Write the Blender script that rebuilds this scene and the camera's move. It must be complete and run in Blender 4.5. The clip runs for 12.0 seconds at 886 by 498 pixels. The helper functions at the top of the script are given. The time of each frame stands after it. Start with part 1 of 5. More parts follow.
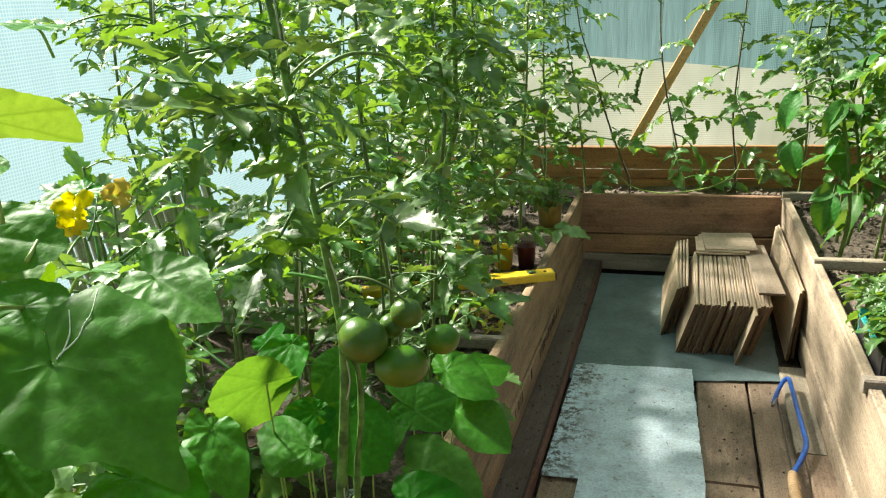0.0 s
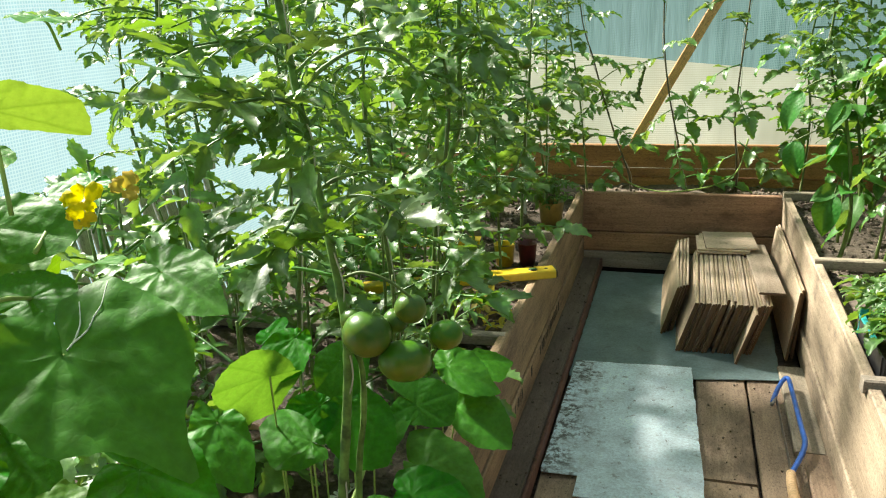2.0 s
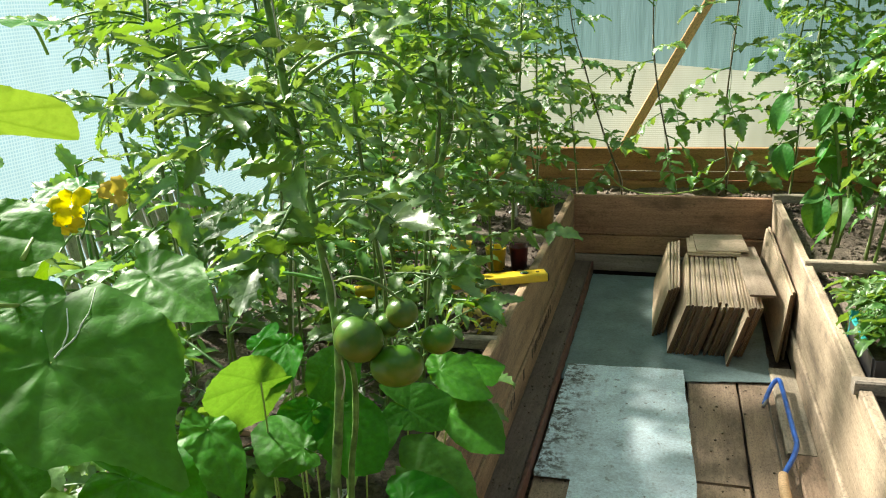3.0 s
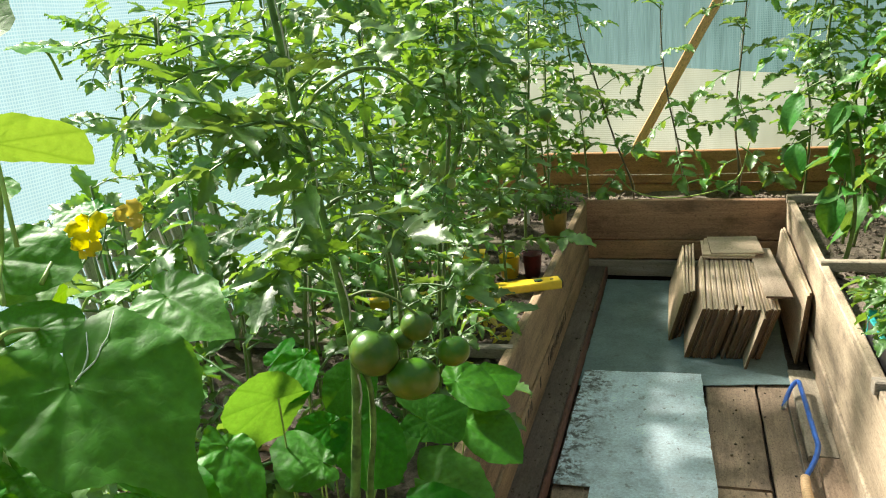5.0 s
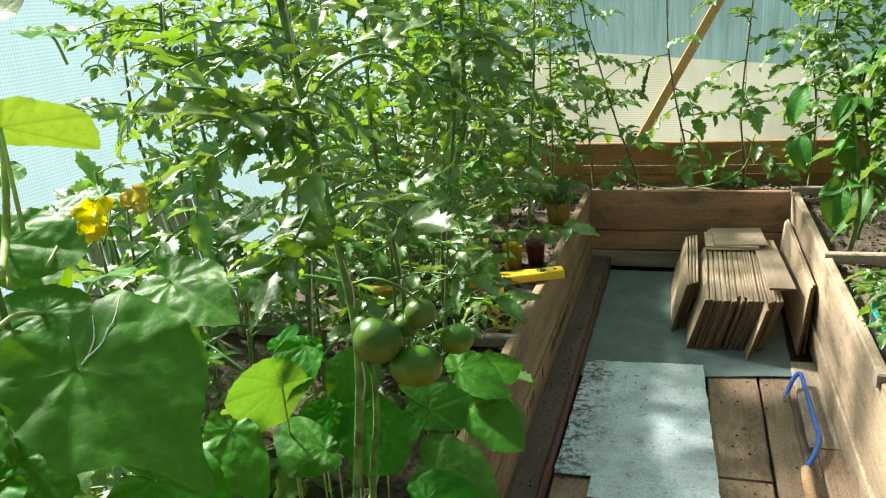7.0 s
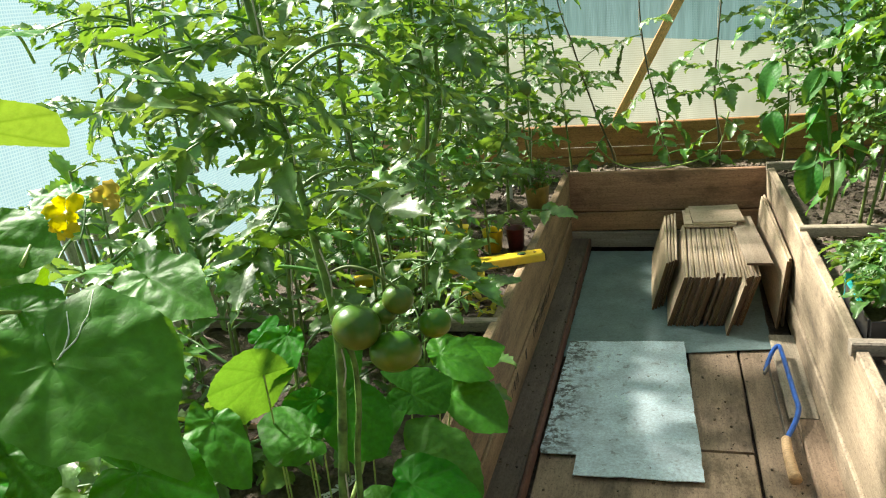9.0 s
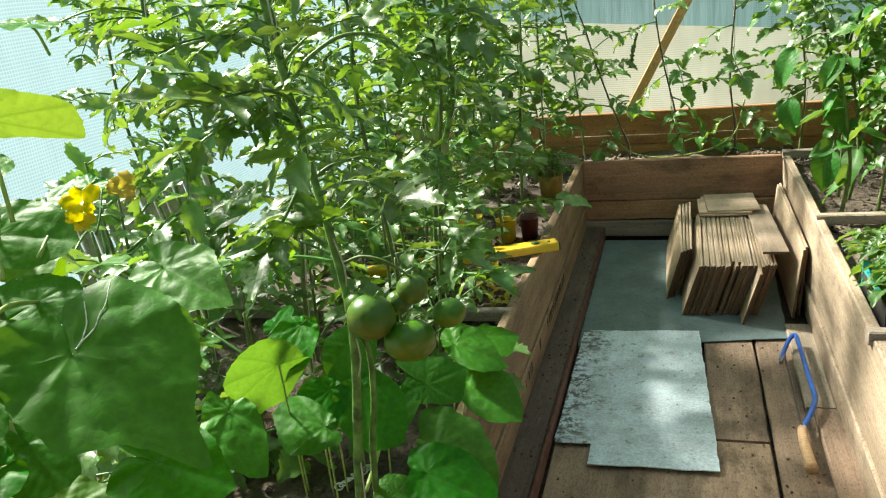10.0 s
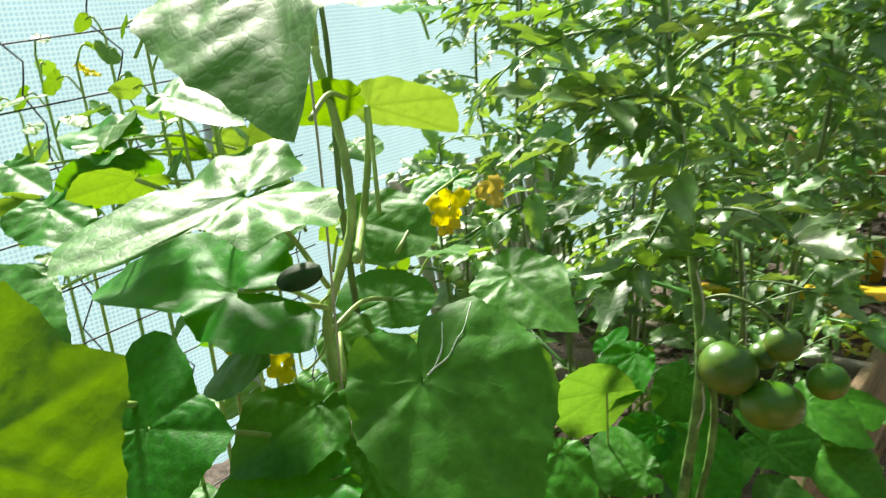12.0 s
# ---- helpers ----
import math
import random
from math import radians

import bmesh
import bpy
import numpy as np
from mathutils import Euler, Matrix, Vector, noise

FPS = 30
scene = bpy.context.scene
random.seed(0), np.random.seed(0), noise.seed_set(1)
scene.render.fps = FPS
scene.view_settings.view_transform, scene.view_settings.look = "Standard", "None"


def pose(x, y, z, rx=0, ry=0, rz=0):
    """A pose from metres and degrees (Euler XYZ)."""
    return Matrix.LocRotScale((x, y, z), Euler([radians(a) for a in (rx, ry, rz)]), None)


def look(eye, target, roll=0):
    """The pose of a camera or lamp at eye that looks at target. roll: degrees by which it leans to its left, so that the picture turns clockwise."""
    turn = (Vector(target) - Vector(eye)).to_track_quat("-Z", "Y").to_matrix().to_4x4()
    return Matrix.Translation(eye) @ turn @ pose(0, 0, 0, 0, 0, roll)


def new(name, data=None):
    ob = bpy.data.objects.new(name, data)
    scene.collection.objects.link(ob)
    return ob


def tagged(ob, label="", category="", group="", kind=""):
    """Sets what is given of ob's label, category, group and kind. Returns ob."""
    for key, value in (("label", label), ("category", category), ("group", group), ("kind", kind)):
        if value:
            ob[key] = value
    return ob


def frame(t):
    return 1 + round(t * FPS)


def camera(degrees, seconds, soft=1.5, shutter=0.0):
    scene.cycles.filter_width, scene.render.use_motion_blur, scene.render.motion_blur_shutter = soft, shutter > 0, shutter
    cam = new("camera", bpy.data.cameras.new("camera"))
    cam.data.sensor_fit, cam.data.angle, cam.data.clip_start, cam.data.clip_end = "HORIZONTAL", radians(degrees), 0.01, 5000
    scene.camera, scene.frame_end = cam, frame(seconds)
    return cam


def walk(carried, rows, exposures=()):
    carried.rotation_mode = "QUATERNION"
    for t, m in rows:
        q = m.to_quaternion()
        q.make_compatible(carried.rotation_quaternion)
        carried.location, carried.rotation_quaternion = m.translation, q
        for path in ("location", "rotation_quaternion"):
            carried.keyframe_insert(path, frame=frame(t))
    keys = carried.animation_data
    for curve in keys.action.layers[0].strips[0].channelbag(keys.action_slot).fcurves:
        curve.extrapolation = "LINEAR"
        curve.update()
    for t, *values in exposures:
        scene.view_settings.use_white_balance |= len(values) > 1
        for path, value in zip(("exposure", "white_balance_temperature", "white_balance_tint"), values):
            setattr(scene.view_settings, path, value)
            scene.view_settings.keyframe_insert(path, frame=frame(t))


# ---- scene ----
cam = camera(58.8, 12.0, soft=1.1, shutter=0.5)
PATH = [
    (0, (0.012, 0.24, 1.313), (-0.563, 2.06, 0.718), -3.3),
    (0.5, (0.014, 0.234, 1.314), (-0.563, 2.053, 0.715), -3.4),
    (1, (0.008, 0.234, 1.314), (-0.564, 2.053, 0.711), -3.0),
    (1.5, (0.007, 0.231, 1.313), (-0.568, 2.048, 0.708), -2.7),
    (2, (0.006, 0.234, 1.314), (-0.567, 2.052, 0.71), -2.7),
    (2.5, (0.004, 0.236, 1.315), (-0.558, 2.058, 0.713), -2.8),
    (3, (0.004, 0.238, 1.313), (-0.548, 2.066, 0.717), -2.8),
    (3.5, (0.006, 0.237, 1.315), (-0.556, 2.063, 0.723), -3.1),
    (5.5, (0.007, 0.235, 1.32), (-0.58, 2.06, 0.749), -4.8),
    (6, (0.005, 0.236, 1.317), (-0.572, 2.055, 0.719), -3.5),
    (6.5, (0.003, 0.232, 1.318), (-0.579, 2.052, 0.728), -3.9),
    (7, (0.005, 0.233, 1.318), (-0.587, 2.047, 0.72), -4.2),
    (7.5, (0.011, 0.233, 1.321), (-0.54, 2.054, 0.704), -4.6),
    (9.5, (0.022, 0.223, 1.316), (-0.544, 2.031, 0.677), -6.4),
    (10, (0.02, 0.225, 1.316), (-0.566, 2.023, 0.665), -6.5),
    (10.5, (0.001, 0.231, 1.318), (-0.644, 2.012, 0.674), -5.2),
    (11, (-0.051, 0.247, 1.339), (-0.948, 1.941, 0.768), -3.0),
    (11.5, (-0.086, 0.266, 1.341), (-1.207, 1.825, 0.782), -3.9),
    (12, (-0.092, 0.309, 1.327), (-1.35, 1.739, 0.719), -4.9),
]
walk(cam, [(t, look(eye, target, roll)) for t, eye, target, roll in PATH])

# ---- world, sun ----
SUN = Vector((-0.66, 0.32, 0.66)).normalized()
world = bpy.data.worlds.new("sky")
scene.world = world
world.use_nodes = True
wn, wl = world.node_tree.nodes, world.node_tree.links
sky = wn.new("ShaderNodeTexSky")
sky.sky_type, sky.sun_disc = "NISHITA", False
sky.sun_elevation, sky.sun_rotation = math.asin(SUN.z), math.atan2(SUN.x, SUN.y)
wl.new(sky.outputs[0], wn["Background"].inputs[0])
wn["Background"].inputs[1].default_value = 0.018
sun = new("sun", bpy.data.lights.new("sun", "SUN"))
sun.data.energy, sun.data.angle, sun.data.color = 5.0, radians(6.0), (1.0, 0.945, 0.82)
sun.matrix_world = look(SUN * 12, (0, 0, 0))
scene.view_settings.exposure = 1.54


# ---- materials ----
class Mat:
    """A node material with a few shortcuts."""

    def __init__(self, name):
        self.m = bpy.data.materials.new(name)
        self.m.use_nodes = True
        self.t = self.m.node_tree
        self.b = self.t.nodes["Principled BSDF"]
        self.out = self.t.nodes["Material Output"]

    def n(self, kind, **inputs):
        node = self.t.nodes.new("ShaderNode" + kind)
        for k, v in inputs.items():
            self.put(node.inputs[k.replace("_", " ")], v)
        return node

    def put(self, socket, v):
        if isinstance(v, bpy.types.NodeSocket):
            self.t.links.new(v, socket)
        elif isinstance(v, tuple) and len(v) == 3 and socket.type == "RGBA":
            socket.default_value = (*v, 1)
        else:
            socket.default_value = v

    def coords(self, scale, kind="Object"):
        tc = self.n("TexCoord")
        mp = self.n("Mapping", Vector=tc.outputs[kind], Scale=scale)
        info = self.n("ObjectInfo")
        shift = self.n("VectorMath", Vector=mp.outputs[0])
        shift.operation = "ADD"
        mul = self.math("MULTIPLY", info.outputs["Random"], 37.0)
        self.t.links.new(mul, shift.inputs[1])
        return shift.outputs[0]

    def noise(self, vec, scale, detail=4.0, rough=0.55):
        return self.n("TexNoise", Vector=vec, Scale=scale, Detail=detail, Roughness=rough).outputs["Fac"]

    def math(self, op, a, b=0.0):
        node = self.n("Math")
        node.operation = op
        self.put(node.inputs[0], a)
        self.put(node.inputs[1], b)
        return node.outputs[0]

    def ramp(self, fac, *stops):
        node = self.n("ValToRGB", Fac=fac)
        e = node.color_ramp.elements
        while len(e) < len(stops):
            e.new(0.5)
        for el, (p, c) in zip(e, stops):
            el.position, el.color = p, (*c, 1) if isinstance(c, tuple) else (c, c, c, 1)
        return node.outputs[0]

    def mix(self, fac, a, b, kind="MIX"):
        node = self.n("MixRGB", Fac=fac, Color1=a, Color2=b)
        node.blend_type = kind
        return node.outputs[0]

    def tint(self, col, hue=0.02, val=0.3, sat=0.2):
        """Vary a colour from object to object."""
        r = self.n("ObjectInfo").outputs["Random"]
        r2 = self.math("FRACT", self.math("MULTIPLY", r, 13.7))
        h = self.math("ADD", self.math("MULTIPLY", r, hue), 0.5 - hue / 2)
        v = self.math("ADD", self.math("MULTIPLY", r2, val), 1 - val / 2)
        s = self.math("ADD", self.math("MULTIPLY", r, sat), 1 - sat / 2)
        return self.n("HueSaturation", Hue=h, Saturation=s, Value=v, Color=col).outputs[0]

    def bump(self, height, strength=0.3, dist=0.01):
        return self.n("Bump", Height=height, Strength=strength, Distance=dist).outputs[0]

    def set(self, **inputs):
        for k, v in inputs.items():
            self.put(self.b.inputs[k.replace("_", " ")], v)
        return self


def wood(name, dark, light, rough=0.75, stain=0.4, stain_col=(0.05, 0.035, 0.025)):
    """Sawn boards: grain along the object's x axis, stains and dirt."""
    w = Mat(name)
    grain = w.noise(w.coords((1.2, 34, 34)), 3.0, 6.0, 0.65)
    broad = w.noise(w.coords((0.8, 6, 6)), 2.2, 3.0)
    both = w.math("ADD", w.math("MULTIPLY", grain, 0.45), w.math("MULTIPLY", broad, 0.55))
    col = w.tint(w.ramp(both, (0.3, dark), (0.68, light)), 0.015, 0.28, 0.2)
    blot = w.ramp(w.noise(w.coords((2.2, 5, 5)), 1.6, 5.0, 0.6), (0.5, 0.0), (0.72, 1.0))
    col = w.mix(w.math("MULTIPLY", blot, stain), col, stain_col)
    speck = w.ramp(w.noise(w.coords((16, 16, 16)), 5.0, 4.0), (0.60, 0.0), (0.70, 1.0))
    col = w.mix(w.math("MULTIPLY", speck, 0.45), col, stain_col)
    patch = w.noise(w.coords((5, 8, 8)), 1.4, 6.0, 0.7)
    col = w.mix(w.math("MULTIPLY", w.ramp(patch, (0.54, 0.0), (0.66, 1.0)), stain * 0.8), col, tuple(0.45 * c for c in dark))
    scuff = w.ramp(w.noise(w.coords((3, 14, 14)), 2.3, 5.0, 0.7), (0.60, 0.0), (0.74, 1.0))
    col = w.mix(w.math("MULTIPLY", scuff, 0.35), col, tuple(min(0.8, 1.2 * c + 0.025) for c in light))
    fine = w.noise(w.coords((45, 110, 110)), 2.0, 5.0, 0.7)
    col = w.mix(1.0, col, w.ramp(fine, (0.32, 0.72), (0.50, 1.08), (0.70, 1.32)), "MULTIPLY")
    crumb = w.ramp(w.noise(w.coords((40, 40, 40)), 3.2, 3.0, 0.6), (0.64, 0.0), (0.69, 1.0))
    col = w.mix(w.math("MULTIPLY", crumb, stain), col, stain_col)
    rough_h = w.math("ADD", both, w.math("MULTIPLY", fine, 0.5))
    w.set(Base_Color=col, Roughness=rough, Normal=w.bump(rough_h, 0.7, 0.004))
    return w.m


def plain(name, col, rough=0.5, metal=0.0, var=0.12, bump=0.1):
    p = Mat(name)
    f = p.noise(p.coords((1, 1, 1)), 38.0, 4.0)
    lo, hi = tuple(c * (1 - var) for c in col), tuple(min(1, c * (1 + var)) for c in col)
    p.set(Base_Color=p.ramp(f, (0.35, lo), (0.65, hi)), Roughness=rough, Metallic=metal, Normal=p.bump(f, bump, 0.002))
    return p.m


def leaf_material(name, dark, light, glow, rough=0.42, veins=(0.10, 0.26, 0.06), through_light=0.38, shine=0.5, vein_mix=0.4, hair=0.3, quilt=0.0):
    """Leaf blade: waxy upper side, light passing through, pale veins."""
    p = Mat(name)
    c = p.coords((1, 1, 1))
    f = p.noise(c, 14.0, 4.0)
    col = p.tint(p.ramp(f, (0.3, dark), (0.7, light)), 0.03, 0.22 if quilt else 0.5, 0.15)
    v = p.n("Attribute")
    v.attribute_name = "vein"
    col = p.mix(p.math("MULTIPLY", v.outputs["Fac"], vein_mix), col, veins)
    h = p.math("ADD", p.math("MULTIPLY", p.noise(c, 26.0, 2.0), 1.0), p.math("MULTIPLY", v.outputs["Fac"], -0.6))
    nrm = p.bump(h, 0.03 if quilt else 0.11, 0.015)
    if quilt:
        cells = p.n("TexVoronoi", Vector=p.n("TexCoord").outputs["Object"], Scale=quilt)
        cells.feature = "DISTANCE_TO_EDGE"
        pad = p.ramp(cells.outputs["Distance"], (0.0, 0.0), (0.10, 0.6), (0.4, 1.0))
        nrm = p.n("Bump", Height=pad, Strength=0.055, Distance=0.003, Normal=nrm).outputs[0]
        col = p.mix(p.math("MULTIPLY", p.math("SUBTRACT", 1.0, pad), 0.10), col, veins)
    p.set(Base_Color=col, Roughness=p.math("ADD", p.math("MULTIPLY", f, 0.2), rough - 0.1), Normal=nrm, Specular_IOR_Level=shine, Sheen_Weight=hair, Sheen_Roughness=0.45)
    lit = p.mix(p.math("MULTIPLY", v.outputs["Fac"], 0.5), p.tint(glow, 0.02, 0.15 if quilt else 0.4, 0.1), tuple(g * 0.5 for g in glow))
    tr = p.n("BsdfTranslucent", Color=lit, Normal=nrm)
    mx = p.n("MixShader", Fac=through_light)
    p.t.links.new(p.b.outputs[0], mx.inputs[1])
    p.t.links.new(tr.outputs[0], mx.inputs[2])
    p.t.links.new(mx.outputs[0], p.out.inputs[0])
    return p.m


def film_material(name, low, high, thread, cell=0.011, clear=0.05, dense=0.36, streaks=0.2, upright=None):
    """Woven-reinforced greenhouse film: pale threads in a square grid, light passing through."""
    p = Mat(name)
    uv = p.n("TexCoord").outputs["UV"]
    warp = p.n("TexNoise", Vector=uv, Scale=1.7, Detail=2.0)
    bent = p.n("VectorMath", Vector=warp.outputs["Color"])
    bent.operation = "MULTIPLY_ADD"
    bent.inputs[1].default_value = (0.03, 0.03, 0)
    p.t.links.new(uv, bent.inputs[2])
    sep = p.n("SeparateXYZ", Vector=bent.outputs[0])

    def line(c, share):
        return p.math("LESS_THAN", p.math("FRACT", p.math("DIVIDE", c, cell)), share)

    grid = p.math("MAXIMUM", line(sep.outputs[0], dense if upright is None else upright), line(sep.outputs[1], dense))
    big = p.noise(uv, 1.1, 3.0)
    streak = p.noise(p.n("Mapping", Vector=uv, Scale=(7.0, 0.7, 1.0)).outputs[0], 2.0, 4.0)
    mixed = p.math("ADD", p.math("MULTIPLY", big, 1 - streaks), p.math("MULTIPLY", streak, streaks))
    col = p.mix(grid, p.ramp(mixed, (0.38, low), (0.62, high)), thread)
    nrm = p.bump(mixed, 0.6, 0.05)
    tr = p.n("BsdfTranslucent", Color=col, Normal=nrm)
    clr = p.n("BsdfTransparent", Color=col)
    p.set(Base_Color=col, Roughness=0.35, Normal=nrm)
    a, b = p.n("MixShader", Fac=clear), p.n("MixShader", Fac=0.75)
    p.t.links.new(tr.outputs[0], a.inputs[1])
    p.t.links.new(clr.outputs[0], a.inputs[2])
    p.t.links.new(p.b.outputs[0], b.inputs[1])
    p.t.links.new(a.outputs[0], b.inputs[2])
    p.t.links.new(b.outputs[0], p.out.inputs[0])
    return p.m


def soil_material(name, dark, light):
    p = Mat(name)
    c = p.coords((1, 1, 1))
    a, b = p.noise(c, 60.0, 6.0, 0.7), p.noise(c, 5.0, 3.0)
    f = p.math("ADD", p.math("MULTIPLY", a, 0.6), p.math("MULTIPLY", b, 0.4))
    p.set(Base_Color=p.ramp(f, (0.35, dark), (0.65, light)), Roughness=0.95, Normal=p.bump(a, 0.9, 0.012))
    return p.m


M_BED = wood("bed_boards", (0.135, 0.092, 0.056), (0.40, 0.278, 0.172), stain=0.65)
M_END = wood("end_boards", (0.21, 0.108, 0.048), (0.50, 0.28, 0.135), stain=0.55)
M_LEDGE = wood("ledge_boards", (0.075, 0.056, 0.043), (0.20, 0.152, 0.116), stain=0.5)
M_PALE = wood("pale_boards", (0.22, 0.165, 0.118), (0.425, 0.338, 0.25), stain=0.65)
M_BACK = wood("back_boards", (0.280, 0.135, 0.052), (0.540, 0.288, 0.116), stain=0.4)
M_GREY = wood("grey_boards", (0.20, 0.165, 0.125), (0.42, 0.36, 0.28), stain=0.4)
M_FLOOR = wood("floor_boards", (0.210, 0.149, 0.092), (0.410, 0.297, 0.188), stain=0.7)
M_BRACE = wood("brace_wood", (0.500, 0.261, 0.072), (0.720, 0.414, 0.136), stain=0.08)
M_FIBRE = wood("fibreboard", (0.38, 0.285, 0.19), (0.58, 0.46, 0.335), stain=0.22, rough=0.8)
# Dark copy of the fibreboard: shade put into the colour of the ends.
M_FIBRE_SHADED = wood("fibreboard_shaded", (0.055, 0.031, 0.014), (0.150, 0.086, 0.036), stain=0.3)
M_RED = plain("red_brown_paint", (0.13, 0.06, 0.042), 0.7, var=0.3)
M_TOM = leaf_material("tomato_leaf", (0.012, 0.080, 0.008), (0.120, 0.290, 0.050), (0.28, 0.46, 0.035), rough=0.44, through_light=0.33, shine=0.9, hair=0.0, vein_mix=0.3)
M_CUKE = leaf_material("cucumber_leaf", (0.011, 0.100, 0.003), (0.033, 0.228, 0.008), (0.20, 0.48, 0.006), rough=0.46, through_light=0.27, shine=0.16, hair=0.0, vein_mix=0.3, veins=(0.11, 0.29, 0.05), quilt=16.0)
# Yellower copy: young leaves, and large ones with light from behind in the colour.
M_CUKE_YOUNG_LIT = leaf_material("young_and_backlit_cucumber_leaf", (0.03, 0.15, 0.010), (0.09, 0.29, 0.022), (0.18, 0.305, 0.008), rough=0.45, through_light=0.45, shine=0.25, hair=0.03, vein_mix=0.3, veins=(0.12, 0.32, 0.05), quilt=16.0)
M_PEPPER = leaf_material("pepper_leaf", (0.018, 0.10, 0.014), (0.060, 0.22, 0.035), (0.25, 0.45, 0.03), rough=0.48, through_light=0.25, hair=0.0, shine=0.2)
M_STEM = plain("green_stem", (0.11, 0.17, 0.035), 0.55, var=0.3)
M_STEMPALE = plain("olive_stem", (0.125, 0.225, 0.042), 0.6, var=0.55, bump=0.5)
M_STEM2 = plain("pale_stem", (0.30, 0.43, 0.10), 0.5, var=0.25)
M_STEMDARK = plain("brown_stem", (0.10, 0.085, 0.045), 0.7, var=0.3)
M_FLOWER = leaf_material("yellow_petals", (0.70, 0.50, 0.01), (0.80, 0.64, 0.02), (0.72, 0.60, 0.02), rough=0.6, through_light=0.4, shine=0.2, vein_mix=0.0, hair=0.0)
M_TWINE = plain("twine", (0.55, 0.52, 0.42), 0.9)
M_WIRE = plain("rusty_wire", (0.035, 0.03, 0.035), 0.6, var=0.4)
M_FILM = film_material("reinforced_film", (0.16, 0.275, 0.345), (0.205, 0.33, 0.395), (0.29, 0.395, 0.445), cell=0.0092)
M_ROOF = film_material("roof_film", (0.185, 0.245, 0.29), (0.23, 0.295, 0.34), (0.245, 0.31, 0.355))
# Film of the unseen east and south walls, darkened to hold back fill light.
M_FILM_DIMMED = film_material("dimmed_side_film", (0.09, 0.11, 0.12), (0.11, 0.13, 0.145), (0.12, 0.14, 0.155))
M_FILM_TOP = film_material("teal_film", (0.065, 0.145, 0.15), (0.20, 0.315, 0.355), (0.16, 0.255, 0.275), cell=0.008, streaks=0.3)
M_FILM_LOW = film_material("cream_film", (0.40, 0.42, 0.36), (0.63, 0.65, 0.58), (0.45, 0.46, 0.38), cell=0.011, streaks=0.08, upright=0.06)
M_SOIL = soil_material("garden_soil", (0.026, 0.019, 0.014), (0.19, 0.148, 0.112))
M_SOIL_DRY = soil_material("dry_soil", (0.055, 0.043, 0.033), (0.27, 0.215, 0.16))
M_OUT = soil_material("outside_ground", (0.05, 0.08, 0.03), (0.13, 0.17, 0.06))


# ---- mesh helpers ----
def mesh_data(name, verts, faces, mat, smooth=True, vein=None, uv=None):
    me = bpy.data.meshes.new(name)
    me.from_pydata([tuple(map(float, v)) for v in verts], [], [tuple(map(int, f)) for f in faces])
    for m in mat if isinstance(mat, (list, tuple)) else (mat,):
        me.materials.append(m)
    me.polygons.foreach_set("use_smooth", [smooth] * len(me.polygons))
    if vein is not None:
        me.attributes.new("vein", "FLOAT", "POINT").data.foreach_set("value", np.asarray(vein, dtype=np.float32))
    if uv is not None:
        layer = me.uv_layers.new(name="uv")
        idx = np.zeros(len(me.loops), dtype=np.int32)
        me.loops.foreach_get("vertex_index", idx)
        layer.data.foreach_set("uv", np.asarray(uv, dtype=np.float32)[idx].ravel())
    me.update()
    return me


def thing(name, base=(0, 0, 0), label="", category="", group="", kind=""):
    ob = new(name)
    ob.empty_display_size = 0.05
    ob.location = base
    return tagged(ob, label, category, group, kind)


def part(name, me, parent=None, label="", m=None):
    """One mesh object; m is its pose in the world."""
    ob = new(name, me)
    ob.matrix_basis = m if m is not None else Matrix.Identity(4)
    if parent is not None:
        ob.parent = parent
        world_of = parent.matrix_basis.copy()
        if parent.parent is not None:
            world_of = parent.parent.matrix_basis @ parent.matrix_parent_inverse @ world_of
        ob.matrix_parent_inverse = world_of.inverted()
    if label:
        ob["label"] = label
    return ob


def smooth_line(pts, steps=6):
    """Catmull-Rom through the points."""
    p = [np.array(q, float) for q in pts]
    p = [2 * p[0] - p[1]] + p + [2 * p[-1] - p[-2]]
    res = []
    for i in range(1, len(p) - 2):
        for k in range(steps):
            t = k / steps
            a, b, c, d = p[i - 1], p[i], p[i + 1], p[i + 2]
            res.append(0.5 * (2 * b + (c - a) * t + (2 * a - 5 * b + 4 * c - d) * t * t + (3 * b - a - 3 * c + d) * t ** 3))
    res.append(p[-2])
    return np.array(res)


def tube(pts, r0, r1=None, sides=7, steps=6, bumps=0.0, seed=0):
    """Tapered tube along a smooth line: vertices and faces."""
    r1 = r0 if r1 is None else r1
    line = smooth_line(pts, steps)
    n = len(line)
    tang = np.gradient(line, axis=0)
    tang /= np.linalg.norm(tang, axis=1)[:, None] + 1e-9
    ref = np.array((0.31, 0.95, 0.05)) if abs(tang[0][2]) > 0.7 else np.array((0.0, 0.0, 1.0))
    rng = np.random.default_rng(seed)
    verts, faces = [], []
    for i in range(n):
        a = np.cross(tang[i], ref)
        a /= np.linalg.norm(a) + 1e-9
        b = np.cross(tang[i], a)
        r = (r0 + (r1 - r0) * i / (n - 1)) * (1 + bumps * rng.uniform(-1, 1))
        for k in range(sides):
            w = 2 * math.pi * k / sides
            verts.append(line[i] + r * (math.cos(w) * a + math.sin(w) * b))
    for i in range(n - 1):
        for k in range(sides):
            k2 = (k + 1) % sides
            faces.append((i * sides + k, i * sides + k2, (i + 1) * sides + k2, (i + 1) * sides + k))
    faces.append(tuple(range(sides))[::-1])
    faces.append(tuple((n - 1) * sides + k for k in range(sides)))
    return verts, faces


